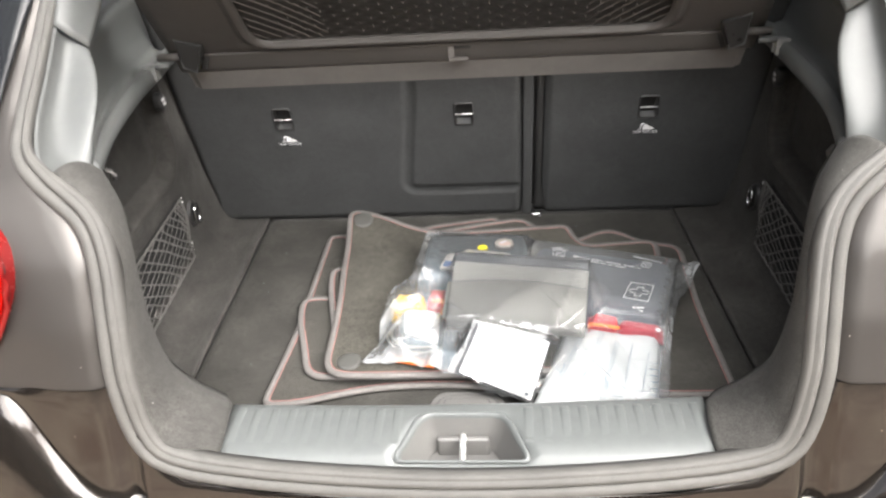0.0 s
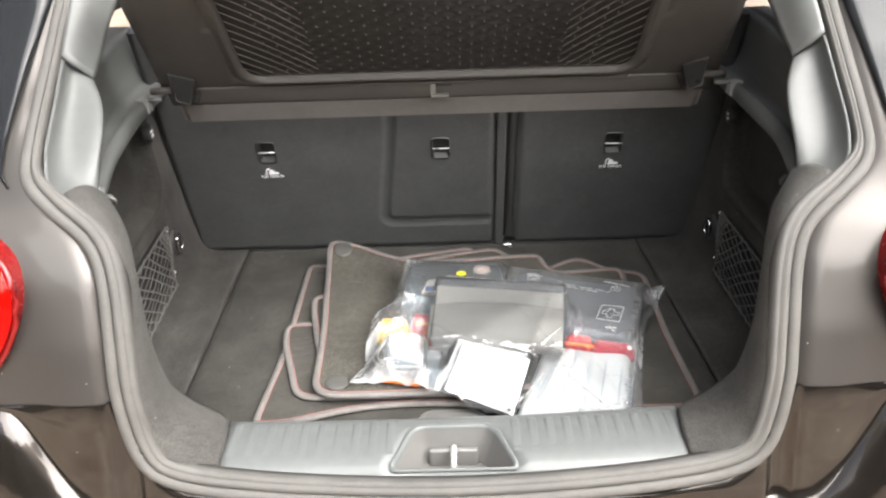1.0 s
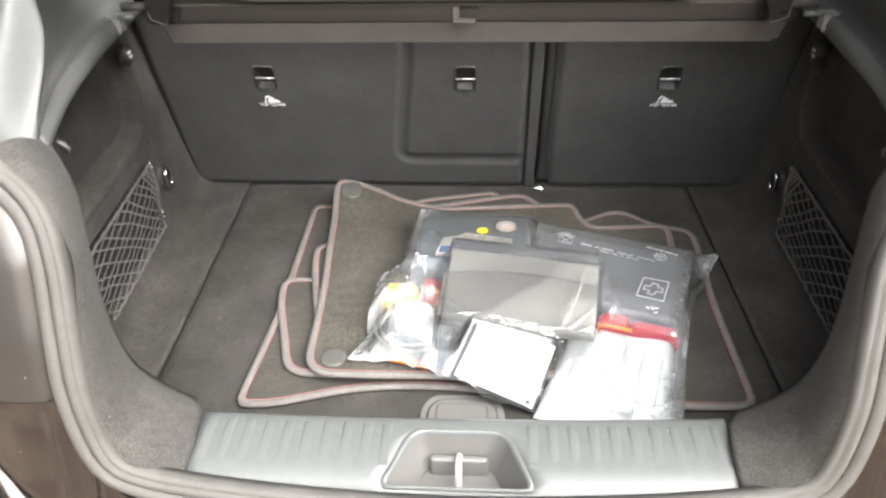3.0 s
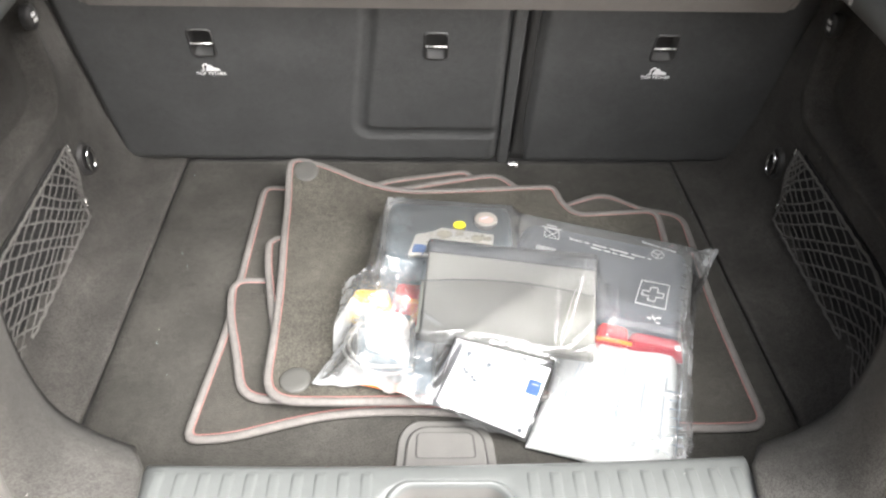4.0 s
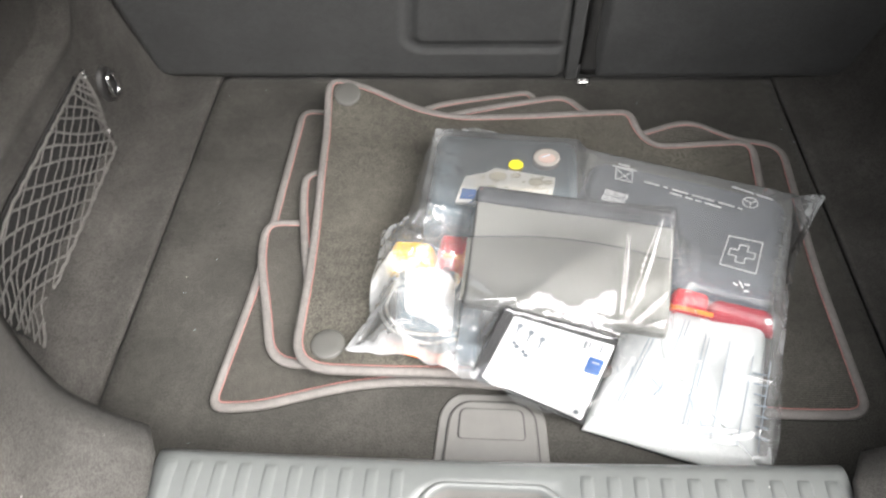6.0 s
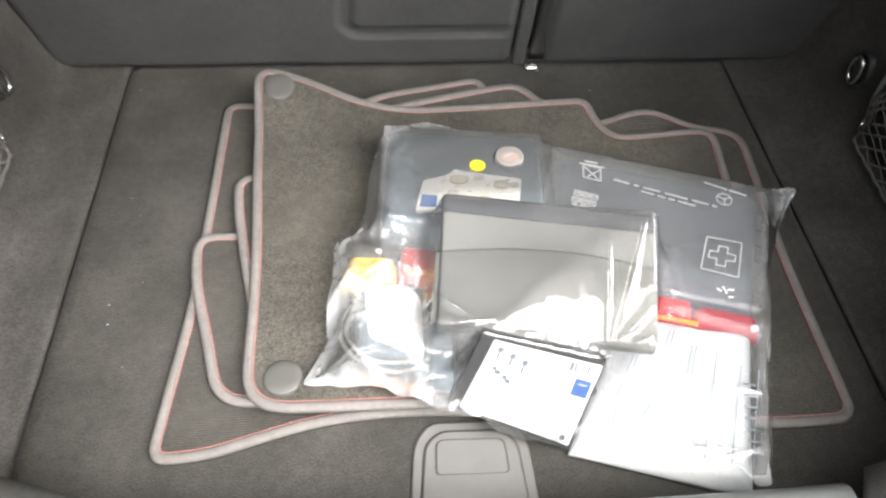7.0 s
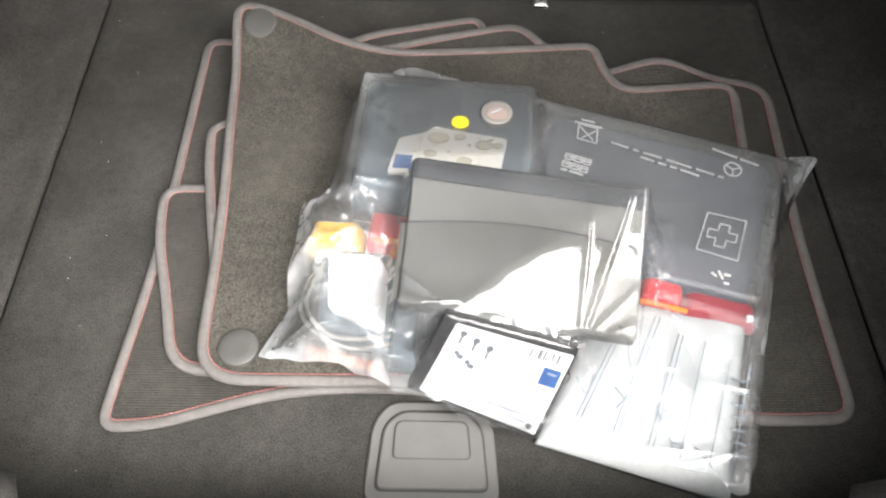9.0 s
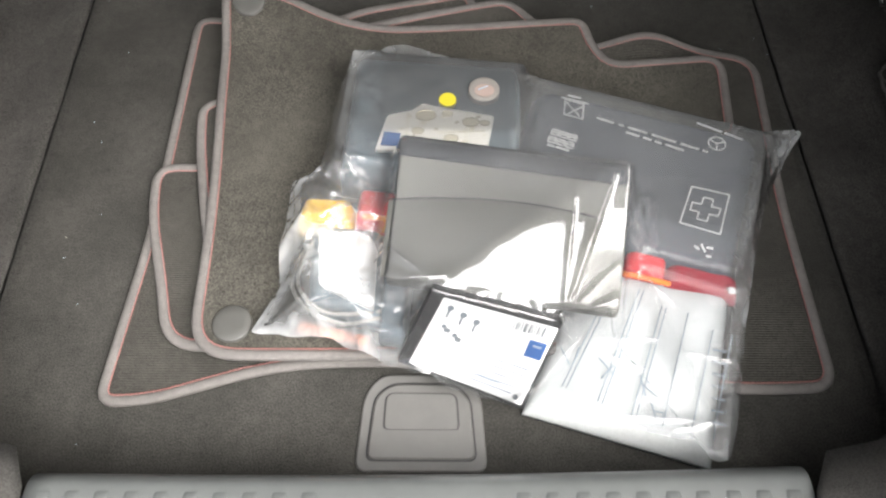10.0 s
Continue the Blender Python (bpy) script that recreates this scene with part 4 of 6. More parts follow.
def pocket_half(y):
    """Half width of the latch pocket at y, or None outside it."""
    if not 0.7345 <= y <= 0.806:
        return None
    return float(np.interp(y, [0.7345, 0.744, 0.786, 0.800, 0.806], [0.079, 0.0835, 0.063, 0.053, 0.046]))


ys = [0.722, 0.727, 0.732, 0.7345, 0.740, 0.744, 0.752, 0.765, 0.775, 0.786, 0.793, 0.800, 0.8035, 0.806, 0.815, 0.820, 0.8235, 0.827, 0.8295, 0.832, 0.834, 0.836, 0.8375, 0.839, 0.8405]
COL = 14
verts, faces = [], []
for y in ys:
    h = pocket_half(y) or (0.079 if y < 0.75 else 0.046)
    xs = [-0.308 + (0.308 - h) * k / COL for k in range(COL + 1)] + [h + (0.308 - h) * k / COL for k in range(COL + 1)]
    for x in xs:
        verts.append((x, y + sill_shift(x, y), sill_z(y) + sill_bow(x, y)))
W = 2 * COL + 2
for j in range(len(ys) - 1):
    for i in range(W - 1):
        if i == COL and pocket_half(ys[j]) and pocket_half(ys[j + 1]):
            continue
        faces.append((j * W + i, j * W + i + 1, (j + 1) * W + i + 1, (j + 1) * W + i))
thick(part("plate", mesh_from(verts, faces), M_SILL, sill), 0.0025)

HEX = fillet([(-0.0835, 0.735, 0.012), (0.0835, 0.735, 0.012), (0.058, 0.796, 0.014), (0.046, 0.806, 0.012), (-0.046, 0.806, 0.012), (-0.058, 0.796, 0.014)], 5)
rows, bowl = [], []
for p in HEX:
    c = Vector((0, 0.77))
    o = (Vector(p) - c).normalized()
    z = sill_z(max(p[1], 0.738))
    rows.append([Vector((p[0] + o.x * u, p[1] + o.y * u, z + h)) for u, h in ((0.004, -0.001), (0.003, 0.002), (0.0, 0.003), (-0.003, 0.0015), (-0.005, -0.004))]
                )
    bowl.append([Vector((p[0] - o.x * 0.004, p[1] - o.y * 0.004, z - 0.003)), Vector((p[0] * 0.90, 0.77 + (p[1] - 0.77) * 0.86, z - 0.012)), Vector((p[0] * 0.78, 0.77 + (p[1] - 0.77) * 0.76, 0.056)), Vector((p[0] * 0.70, 0.768 + (p[1] - 0.77) * 0.66, 0.044))])
rows.append(rows[0])
part("pocket_rim", grid(rows), M_SILL, sill, "smooth raised rim of the latch pocket")
bowl.append(bowl[0])
part("pocket_bowl", grid(bowl), M_POCKET, sill, "grey sloping walls of the latch pocket")
part("pocket_floor", moved(block(-0.060, 0.060, 0.738, 0.800, 0.034, 0.0425), pose(0, 0, 0)), M_GREYP, sill, "grey floor of the latch pocket")
part("pocket_back", moved(block(-0.034, 0.034, 0.783, 0.792, 0.040, 0.070, 0.005, 3), pose(0, 0, 0)), M_POCKET, sill)
part("striker", tube(spline([(0, 0.750, 0.040), (0, 0.757, 0.056), (0, 0.768, 0.070), (0, 0.776, 0.073), (0, 0.790, 0.070)], 24), 0.0042, 10), M_WHITEMETAL, sill, "bright steel latch striker")

# ribs: low tapering ridges across the plate
rib = bmesh.new()
prof = [(-0.0062, 0.0), (-0.0050, 0.0011), (-0.0026, 0.0017), (0.0026, 0.0017), (0.0050, 0.0011), (0.0062, 0.0)]
rrows = []
for y, k in ((0.758, 0.02), (0.775, 0.30), (0.80, 0.75), (0.812, 1.0), (0.8155, 0.85), (0.8178, 0.45), (0.819, 0.0)):
    rrows.append([Vector((u * (0.85 + 0.15 * k), y, sill_z(y) + h * k + 0.0002)) for u, h in prof])
rib = grid(rrows)
ribs = []
for i in range(10):
    for s in (-1, 1):
        x = s * (0.293 - 0.0232 * i)
        if not ribs:
            ribs.append(part("rib", rib, M_SILL, sill))
            ribs[0].location = (x, sill_shift(x, 0.81), sill_bow(x, 0))
        else:
            o = new("rib", ribs[0].data)
            o.parent = sill
            o.location = (x, sill_shift(x, 0.81), sill_bow(x, 0))
            ribs.append(o)

# ---- floor handle ----
H1 = [(-0.0625, 0.8555, 0.012), (0.0605, 0.8555, 0.012), (0.0555, 0.928, 0.02), (0.040, 0.949, 0.016), (-0.042, 0.949, 0.016), (-0.0575, 0.928, 0.02)]


def shrink(c, d, cx=-0.001, cy=0.900):
    return [(x - d * (1 if x > cx else -1), y - d * (1 if y > cy else -1) * (0.95 if y > 0.94 or y < 0.86 else 0.3), max(0.003, r - d * 0.4)) for x, y, r in c]


handle = part("lift_handle", slab(fillet(H1), -0.002, 0.0035, 0.0022), M_GREYP, floor, "dark grey plastic lift handle")
part("bezel_joint", slab(fillet(shrink(H1, 0.0095)), 0.0, 0.0042), M_DARK, handle)
part("paddle", slab(fillet(shrink(H1, 0.0112)), 0.0, 0.0066, 0.0022), M_GREYP, handle)
G = [(-0.0375, 0.893, 0.006), (0.0350, 0.893, 0.006), (0.0325, 0.929, 0.009), (-0.0365, 0.929, 0.009)]
part("grip_joint", slab(fillet(G), 0.0, 0.0071), M_DARK, handle)
part("grip", slab(fillet(shrink(G, 0.0014, cy=0.91)), 0.0, 0.0076, 0.001), M_GREYP, handle)


# ---- luggage nets ----
def luggage_net(s):
    net = thing("luggage_net", "dark stretch luggage net on the boot side wall", "net", group="luggage nets")

    def at(u, v):
        """u from the rear hook towards the opening, v from the lower to the upper border."""
        lo = [(1.315, 0.090), (1.305, 0.042), (1.20, 0.038), (1.09, 0.034), (0.975, 0.030)]
        hi = [(1.315, 0.162), (1.28, 0.160), (1.20, 0.156), (1.08, 0.150), (0.95, 0.120)]
        k = u * 4
        i = min(3, int(k))
        f = k - i
        a = Vector(lo[i]).lerp(Vector(lo[i + 1]), f)
        b = Vector(hi[i]).lerp(Vector(hi[i + 1]), f)
        q = a.lerp(b, v)
        x = 0.5375 - 0.004 * math.sin(math.pi * v) - 0.006 * (1 - smooth(0.03, 0.06, q.y)) - 0.028 * (1 - smooth(0.94, 1.04, q.x))
        return Vector((s * x + mid(q.x), q.x, q.y))

    def run(start, slant, sway, turns, seed):
        """One cord across the net from the upper border: its places inside the borders."""
        pts = []
        for k in range(61):
            v = 1 - k / 60
            u = start + slant * (1 - v) + 0.012 * math.sin(seed * 2.3) * math.sin(math.pi * v)
            if 0 <= u <= 1:
                w = at(u, v)
                w.y += sway * math.sin(k * turns + seed)
                w.z += 0.6 * sway * math.cos(k * turns + seed)
                pts.append(w)
        return pts

    cords = []
    # twisted double cords leaning towards the hook, and thin threads leaning the other way
    for i in range(19):
        pts = run(0.055 + 0.071 * i, -0.35, 0.0, 0.0, i)
        if len(pts) > 2:
            for h in (0.0, math.pi):
                cords.append(tube([p + Vector((0, 0.0009 * math.sin(0.9 * k + h), 0.0009 * math.cos(0.9 * k + h))) for k, p in enumerate(pts)], 0.0010, 5, cap=False))
    for i in range(17):
        pts = run(-0.86 + 0.116 * i, 0.90, 0.0012, 1.1, i)
        if len(pts) > 2:
            cords.append(tube(pts, 0.0009, 5, cap=False))
    # black sheet behind the cords puts the hollow's shade into colour
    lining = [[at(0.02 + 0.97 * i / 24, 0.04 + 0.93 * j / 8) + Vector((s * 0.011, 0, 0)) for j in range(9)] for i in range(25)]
    thick(part("hollow_shade", grid(lining), M_NETSHADE, net, "black sheet for the shade behind the net"), 0.002, 0.0)
    tagged(part("netting", merged(cords), M_CORD, net), kind="stuff")
    part("upper_cord", tube([at(u / 60, 1) + Vector((0, 0, 0.0012 * math.sin(u * 1.9))) for u in range(61)], 0.0019, 8), M_CORD, net)
    part("lower_cord", tube([at(u / 60, 0) + Vector((0, 0, 0.0014 * math.sin(u * 1.7))) for u in range(61)], 0.0019, 8), M_CORD, net)
    part("end_cord", tube([at(0, v / 8) for v in range(9)], 0.0022, 8), M_CORD, net)
    for u, v in ((0.0, 1.0), (0.13, 0.0)):
        p = at(u, v)
        part("net_clip", moved(tube([(0.0045 * math.cos(a), 0, 0.0055 * math.sin(a)) for a in (0.35 * k for k in range(16))], 0.0016, 8), pose(p.x - s * 0.003, p.y, p.z, 0, 0, 60 * s)), M_STEEL, net, "bright metal net clip")
    return net


def lashing_eye(s):
    eye = thing("lashing_eye", "chromed folding lashing eye in a black cup", "lashing eye", group="lashing eyes")
    y, z = (1.372, 0.103)
    m = pose(s * 0.5455 + mid(y), y, z, 0, 90 * s, 0)
    rows = []
    for r, h in ((0.021, -0.003), (0.020, 0.0035), (0.016, 0.004), (0.014, -0.002), (0.0, -0.003)):
        rows.append([Vector((r * 1.30 * math.cos(2 * math.pi * k / 24), r * math.sin(2 * math.pi * k / 24), -h)) for k in range(24)])
    part("cup", moved(grid(rows, closed=True), m), M_DARK, eye)
    ring = [Vector((0.019 * math.cos(2 * math.pi * k / 24), 0.012 * math.sin(2 * math.pi * k / 24), -0.0085)) for k in range(24)]
    part("ring", moved(tube(ring, 0.0030, 8, closed=True), m), M_CHROME, eye, "chromed ring")


def wall_lamp(s):
    """Round dark button under the shelf ledge and bag hook near the opening."""
    y, z = 1.352, 0.342
    kb = thing("wall_button", "black round wall button with white marks", "button", group="wall buttons")
    m = pose(s * 0.546 + mid(y), y, z, 0, -90 * s, 0)
    rows = [[Vector((r * 1.2 * math.cos(2 * math.pi * k / 20), r * math.sin(2 * math.pi * k / 20), h)) for k in range(20)] for r, h in ((0.014, -0.004), (0.014, 0.006), (0.012, 0.009), (0.0, 0.0095))]
    part("body", moved(grid(rows, closed=True), m), M_DARK, kb)
    for dx in (-0.004, 0.004):
        part("mark", moved(block(-0.0024, 0.0024, -0.005, 0.005, 0.0092, 0.0100), m @ pose(dx, dx * 0.3, 0)), M_PRINT, kb, "white printed mark")
    y2, z2 = 0.995, 0.362
    hook = thing("bag_hook", "small dark grey bag hook on the side wall", "hook", group="bag hooks")
    part("hook_base", moved(block(-0.008, 0.008, -0.006, 0.006, -0.010, 0.010, 0.003), pose(s * 0.492, y2, z2)), M_DARK, hook)
    part("hook_tip", moved(tube([(0, 0, 0.006), (-s * 0.010, 0, 0.004), (-s * 0.014, 0, -0.002), (-s * 0.012, 0, -0.007)], 0.0035, 8), pose(s * 0.488, y2, z2)), M_GREYP, hook)


for s in (-1, 1):
    luggage_net(s)
    lashing_eye(s)
    wall_lamp(s)


# ---- floor mats, stacked ----
def floor_mat(corners, z, label, lift=None, buttons=(), pile_material=M_MAT):
    mat = thing("floor_mat", label, "floor mat", group="floor mats")
    ol = fillet(corners, 6)
    # even spacing along the outline
    pts = [Vector((p[0], p[1], 0)) for p in ol]
    pts.append(pts[0])
    acc = [0.0]
    for a, b in zip(pts, pts[1:]):
        acc.append(acc[-1] + (b - a).length)
    n = int(acc[-1] / 0.005)
    line, j = [], 0
    for i in range(n):
        d = acc[-1] * i / n
        while acc[j + 1] < d:
            j += 1
        line.append(pts[j].lerp(pts[j + 1], (d - acc[j]) / max(1e-9, acc[j + 1] - acc[j])))

    def height(x, y):
        h = z + 0.0012 * noise.noise(Vector((x * 9, y * 9, z * 50)))
        return h + (lift(x, y) if lift else 0.0)

    c = Vector((sum(p.x for p in line) / n, sum(p.y for p in line) / n, 0))
    rows = []
    for f in (1.0, 0.985, 0.95, 0.9, 0.82, 0.72, 0.6, 0.45, 0.3, 0.15, 0.0):
        rows.append([Vector((q.x, q.y, height(q.x, q.y))) for q in (c.lerp(p, f) for p in line)])
    pile = grid(rows, closed=True)
    thick(part("carpet_face", face_up(pile), pile_material, mat), 0.004)
    nrm = []
    for i in range(n):
        t = (line[(i + 1) % n] - line[i - 1]).normalized()
        o = Vector((t.y, -t.x, 0))
        nrm.append(o)
    area = sum(line[i].x * line[(i + 1) % n].y - line[(i + 1) % n].x * line[i].y for i in range(n))
    sg = 1 if area > 0 else -1
    rows = []
    for p, o in zip(line, nrm):
        o = o * sg
        h = height(p.x, p.y)
        rows.append([Vector((p.x + o.x * u, p.y + o.y * u, h + v)) for u, v in ((-0.0062, 0.0004), (-0.0055, 0.0022), (-0.002, 0.0034), (0.002, 0.0030), (0.0042, 0.0006), (0.0042, -0.003), (0.001, -0.0055), (-0.006, -0.005))])
    rows.append(rows[0])
    part("binding", grid(rows, closed=True), M_BIND, mat, "beige-grey woven binding")
    dash = []
    for i in range(n):
        p, o = line[i] - nrm[i] * sg * 0.0066, nrm[i]
        t = Vector((-o.y, o.x, 0)) * 0.0023
        q = Vector((p.x, p.y, height(p.x, p.y) + 0.0016))
        dash.append(tube([q - t, q + Vector((0, 0, 0.0006)), q + t], 0.0007, 4))
    tagged(part("stitching", merged(dash), M_STITCH, mat, "red stitches along the binding"), kind="stuff")
    for bx, by in buttons:
        rows = []
        for r, h in ((0.0195, 0.0), (0.0195, 0.0022), (0.018, 0.0032), (0.010, 0.0034), (0.0, 0.0034)):
            rows.append([Vector((bx + r * math.cos(2 * math.pi * k / 28), by + r * math.sin(2 * math.pi * k / 28), height(bx + r * math.cos(2 * math.pi * k / 28), by + r * math.sin(2 * math.pi * k / 28)) + h)) for k in range(28)])
        part("fastener", grid(rows, closed=True), M_DISC, mat, "dark round plastic fastener")
    return mat


def lift_top(x, y):
    a = smooth(1.33, 1.44, y)
    return a * (0.010 + 0.020 * (1 - smooth(-0.25, -0.02, x)))


def lift_low(x, y):
    """The far edge curls up beside the notch of the topmost mat."""
    return 0.030 * math.exp(-((x - 0.262) / 0.055) ** 2) * smooth(1.325, 1.368, y)


def lift_between(x, y):
    return 0.013 * smooth(1.36, 1.43, y)


floor_mat([(-0.303, 1.432, 0.02), (-0.300, 1.20, 0.05), (-0.299, 1.10, 0.05), (-0.311, 0.917, 0.018), (-0.26, 0.920, 0.04), (-0.141, 0.957, 0.08), (-0.03, 0.961, 0.05),
           (0.15, 0.945, 0.05), (0.306, 0.932, 0.05), (0.393, 0.936, 0.022), (0.389, 1.144, 0.05), (0.401, 1.362, 0.035), (0.330, 1.372, 0.03), (0.266, 1.373, 0.02), (0.205, 1.372, 0.03), (0.0, 1.41, 0.05)], 0.0075,
          "charcoal floor mat with beige binding lying lowest in the stack", lift_low)
floor_mat([(-0.307, 1.191, 0.026), (-0.300, 1.125, 0.05), (-0.273, 1.04, 0.05), (-0.254, 0.972, 0.05), (-0.15, 0.972, 0.05), (0.10, 0.975, 0.05), (0.26, 0.985, 0.03), (0.30, 1.20, 0.05),
           (0.19, 1.37, 0.04), (0.060, 1.405, 0.02), (0.047, 1.456, 0.018), (-0.04, 1.436, 0.05), (-0.102, 1.421, 0.05), (-0.19, 1.37, 0.05), (-0.225, 1.19, 0.02)], 0.0145,
          "charcoal floor mat with beige binding and narrow corner", lift_between)
floor_mat([(-0.268, 1.274, 0.018), (-0.262, 1.22, 0.05), (-0.235, 1.10, 0.05), (-0.20, 0.99, 0.04), (0.22, 0.99, 0.04), (0.285, 1.20, 0.05), (0.19, 1.37, 0.04), (0.126, 1.403, 0.02),
           (0.096, 1.435, 0.025), (0.001, 1.415, 0.05), (-0.13, 1.385, 0.05), (-0.215, 1.29, 0.03)], 0.0215,
          "charcoal floor mat with beige binding, mostly covered", lift_between)
floor_mat([(-0.255, 1.445, 0.030), (-0.247, 1.30, 0.10), (-0.229, 1.13, 0.10), (-0.223, 0.957, 0.045), (-0.05, 0.957, 0.10), (0.15, 0.965, 0.05), (0.285, 0.965, 0.03), (0.335, 1.15, 0.05), (0.350, 1.343, 0.028),
           (0.29, 1.337, 0.03), (0.215, 1.331, 0.030), (0.195, 1.365, 0.015), (0.188, 1.398, 0.022), (0.047, 1.389, 0.06), (-0.06, 1.384, 0.06), (-0.125, 1.398, 0.05), (-0.180, 1.422, 0.05)], 0.030,
          "charcoal floor mat with two round fasteners, topmost of the stack", lift_top,
          buttons=((-0.224, 1.413), (-0.187, 0.990)), pile_material=M_MATTOP)

# lint on the carpet
random.seed(11)
bits = []
for i in range(34):
    x, y = random.uniform(-0.47, 0.45), random.uniform(0.87, 1.50)
    a, l = random.uniform(0, 6.28), random.uniform(0.0004, 0.0014)
    bits.append(tube([(x - l * math.cos(a), y - l * math.sin(a), 0.0006), (x, y, 0.0011), (x + l * math.cos(a), y + l * math.sin(a), 0.0006)], 0.00028, 4))
lint = part("lint", merged(bits), M_BLUEINK)
tagged(lint, "scattered pale specks of lint on the boot carpet", "lint", kind="stuff")


# ---- bag of accessories on the mats ----
def quad_at(c, u, v):
    a = Vector(c[0]).lerp(Vector(c[1]), u)
    b = Vector(c[3]).lerp(Vector(c[2]), u)
    return a.lerp(b, v)


def pillow(c, z0, z1, soft=0.12, n=26, wob=0.0, seed=0):
    """A soft-edged slab on four plan corners; z1 is a height or four of them."""
    zs = z1 if isinstance(z1, tuple) else (z1,) * 4
    rows = []
    for j in range(n + 1):
        row = []
        for i in range(n + 1):
            u, v = i / n, j / n
            # push the grid lines towards the borders, for crisp rounded edges
            uu, vv = 0.5 - 0.5 * math.cos(math.pi * u), 0.5 - 0.5 * math.cos(math.pi * v)
            q = quad_at([(x, y, z) for (x, y), z in zip(c, zs)], uu, vv)
            e = min(1, min(uu, 1 - uu) / soft) * 1.0
            f = min(1, min(vv, 1 - vv) / soft) * 1.0
            r = math.sqrt(max(0, 1 - (1 - e) ** 2)) * math.sqrt(max(0, 1 - (1 - f) ** 2))
            z = z0 + (q.z - z0) * (0.12 + 0.88 * r if 0 < r else 0.0)
            z += wob * noise.noise(Vector((q.x * 28, q.y * 28, seed))) * r
            row.append(Vector((q.x, q.y, z)))
        rows.append(row)
    bm = grid(rows)
    bmesh.ops.holes_fill(bm, edges=[e for e in bm.edges if e.is_boundary], sides=0)
    bmesh.ops.recalc_face_normals(bm, faces=bm.faces[:])
    return bm


def decal(points, z, t=0.0006):
    return slab([Vector(p) for p in points], z - 0.0002, z + t)


def bar(a, b, w, z):
    a, b = Vector(a), Vector(b)
    d = (b - a).normalized() * 0.5
    o = Vector((-d.y, d.x)) * w
    return decal([a + o, a - o, b - o, b + o], z)


def frame_line(points, w, z):
    n = len(points)
    return merged([bar(points[i], points[(i + 1) % n], w, z + 0.00005 * (i % 2)) for i in range(n)])


REST = 0.0335

# tyre compressor
comp = thing("tyre_compressor", "dark blue-grey tyre compressor with stickers, inside the clear bag", "compressor")
CQ = [(-0.090, 1.138), (0.096, 1.100), (0.104, 1.276), (-0.084, 1.299)]
part("housing", pillow(CQ, REST, (0.098, 0.100, 0.090, 0.082), soft=0.07), M_NAVY, comp)
ZC = 0.1005
part("sticker", slab(fillet([(-0.050, 1.148, 0.003), (0.062, 1.150, 0.003), (0.070, 1.192, 0.004), (-0.004, 1.208, 0.002), (-0.014, 1.200, 0.002), (-0.040, 1.193, 0.004)]), 0.088, ZC), M_STICKER, comp, "cream sticker with printed diagrams")
part("blue_mark", decal([(-0.045, 1.154), (-0.027, 1.153), (-0.025, 1.169), (-0.042, 1.171)], ZC + 0.0004), M_BLUE, comp, "blue square on the sticker")
for a, b in (((-0.020, 1.152), (-0.018, 1.196)), ((0.012, 1.170), (0.060, 1.172)), ((0.040, 1.152), (0.042, 1.196))):
    part("panel_line", bar(a, b, 0.0007, ZC + 0.0004), M_TANINK, comp)
random.seed(5)
for x, y, r in ((0.000, 1.192, 0.0085), (0.046, 1.183, 0.0070), (0.026, 1.162, 0.0060), (0.022, 1.194, 0.0045), (-0.008, 1.172, 0.0050), (0.060, 1.182, 0.0040)):
    part("diagram", decal([(x + r * math.cos(t) * 1.25, y + 0.8 * r * math.sin(t)) for t in (0.45 * k for k in range(14))], ZC + 0.0004), M_TANINK, comp, "tan printed drawing")
    part("diagram", frame_line([(x + r * math.cos(t) * 1.25, y + 0.8 * r * math.sin(t)) for t in (0.7 * k for k in range(9))], 0.0007, ZC + 0.0010), M_BROWNINK, comp)
for i in range(14):
    x, y = -0.034 + 0.0071 * i, 1.158 + 0.032 * ((i * 7) % 5) / 4
    part("printed_word", bar((x, y), (x + 0.002 + 0.004 * random.random(), y + 0.002 * random.random()), 0.0016, ZC + 0.0004), M_TANINK if i % 3 else M_BROWNINK, comp)
part("yellow_dot", slab([Vector((0.022 + 0.0090 * math.cos(2 * math.pi * k / 24), 1.214 + 0.0090 * math.sin(2 * math.pi * k / 24))) for k in range(24)], 0.095, 0.1008), M_YSTICK, comp, "round yellow speed sticker")
rows = [[Vector((0.060 + r * math.cos(2 * math.pi * k / 28), 1.229 + r * math.sin(2 * math.pi * k / 28), z)) for k in range(28)] for r, z in ((0.0165, 0.09), (0.0165, 0.0998), (0.0158, 0.1004), (0.0120, 0.1000), (0.0, 0.1000))]
part("gauge", grid(rows, closed=True), M_GAUGE, comp, "round pale gauge")
part("dial", decal([(0.0605 + 0.0105 * math.cos(a), 1.2265 + 0.0085 * math.sin(a)) for a in (0.35 * k for k in range(18))], 0.1004), M_ROSY, comp, "rosy dial")
part("gauge_needle", bar((0.054, 1.227), (0.064, 1.232), 0.0012, 0.1012), M_BLUEINK, comp)

# first-aid pouch
pouch = thing("first_aid_pouch", "dark slate cloth first-aid pouch with white printed cross", "first-aid kit")
PQ = [(0.058, 1.090), (0.292, 1.016), (0.352, 1.180), (0.118, 1.256)]
part("body", pillow(PQ, REST, (0.082, 0.082, 0.086, 0.084), soft=0.10, wob=0.0012, seed=3), M_POUCH, pouch)
ZP = 0.0868
sq = [(0.263, 1.114), (0.298, 1.104), (0.281, 1.059), (0.245, 1.072)]
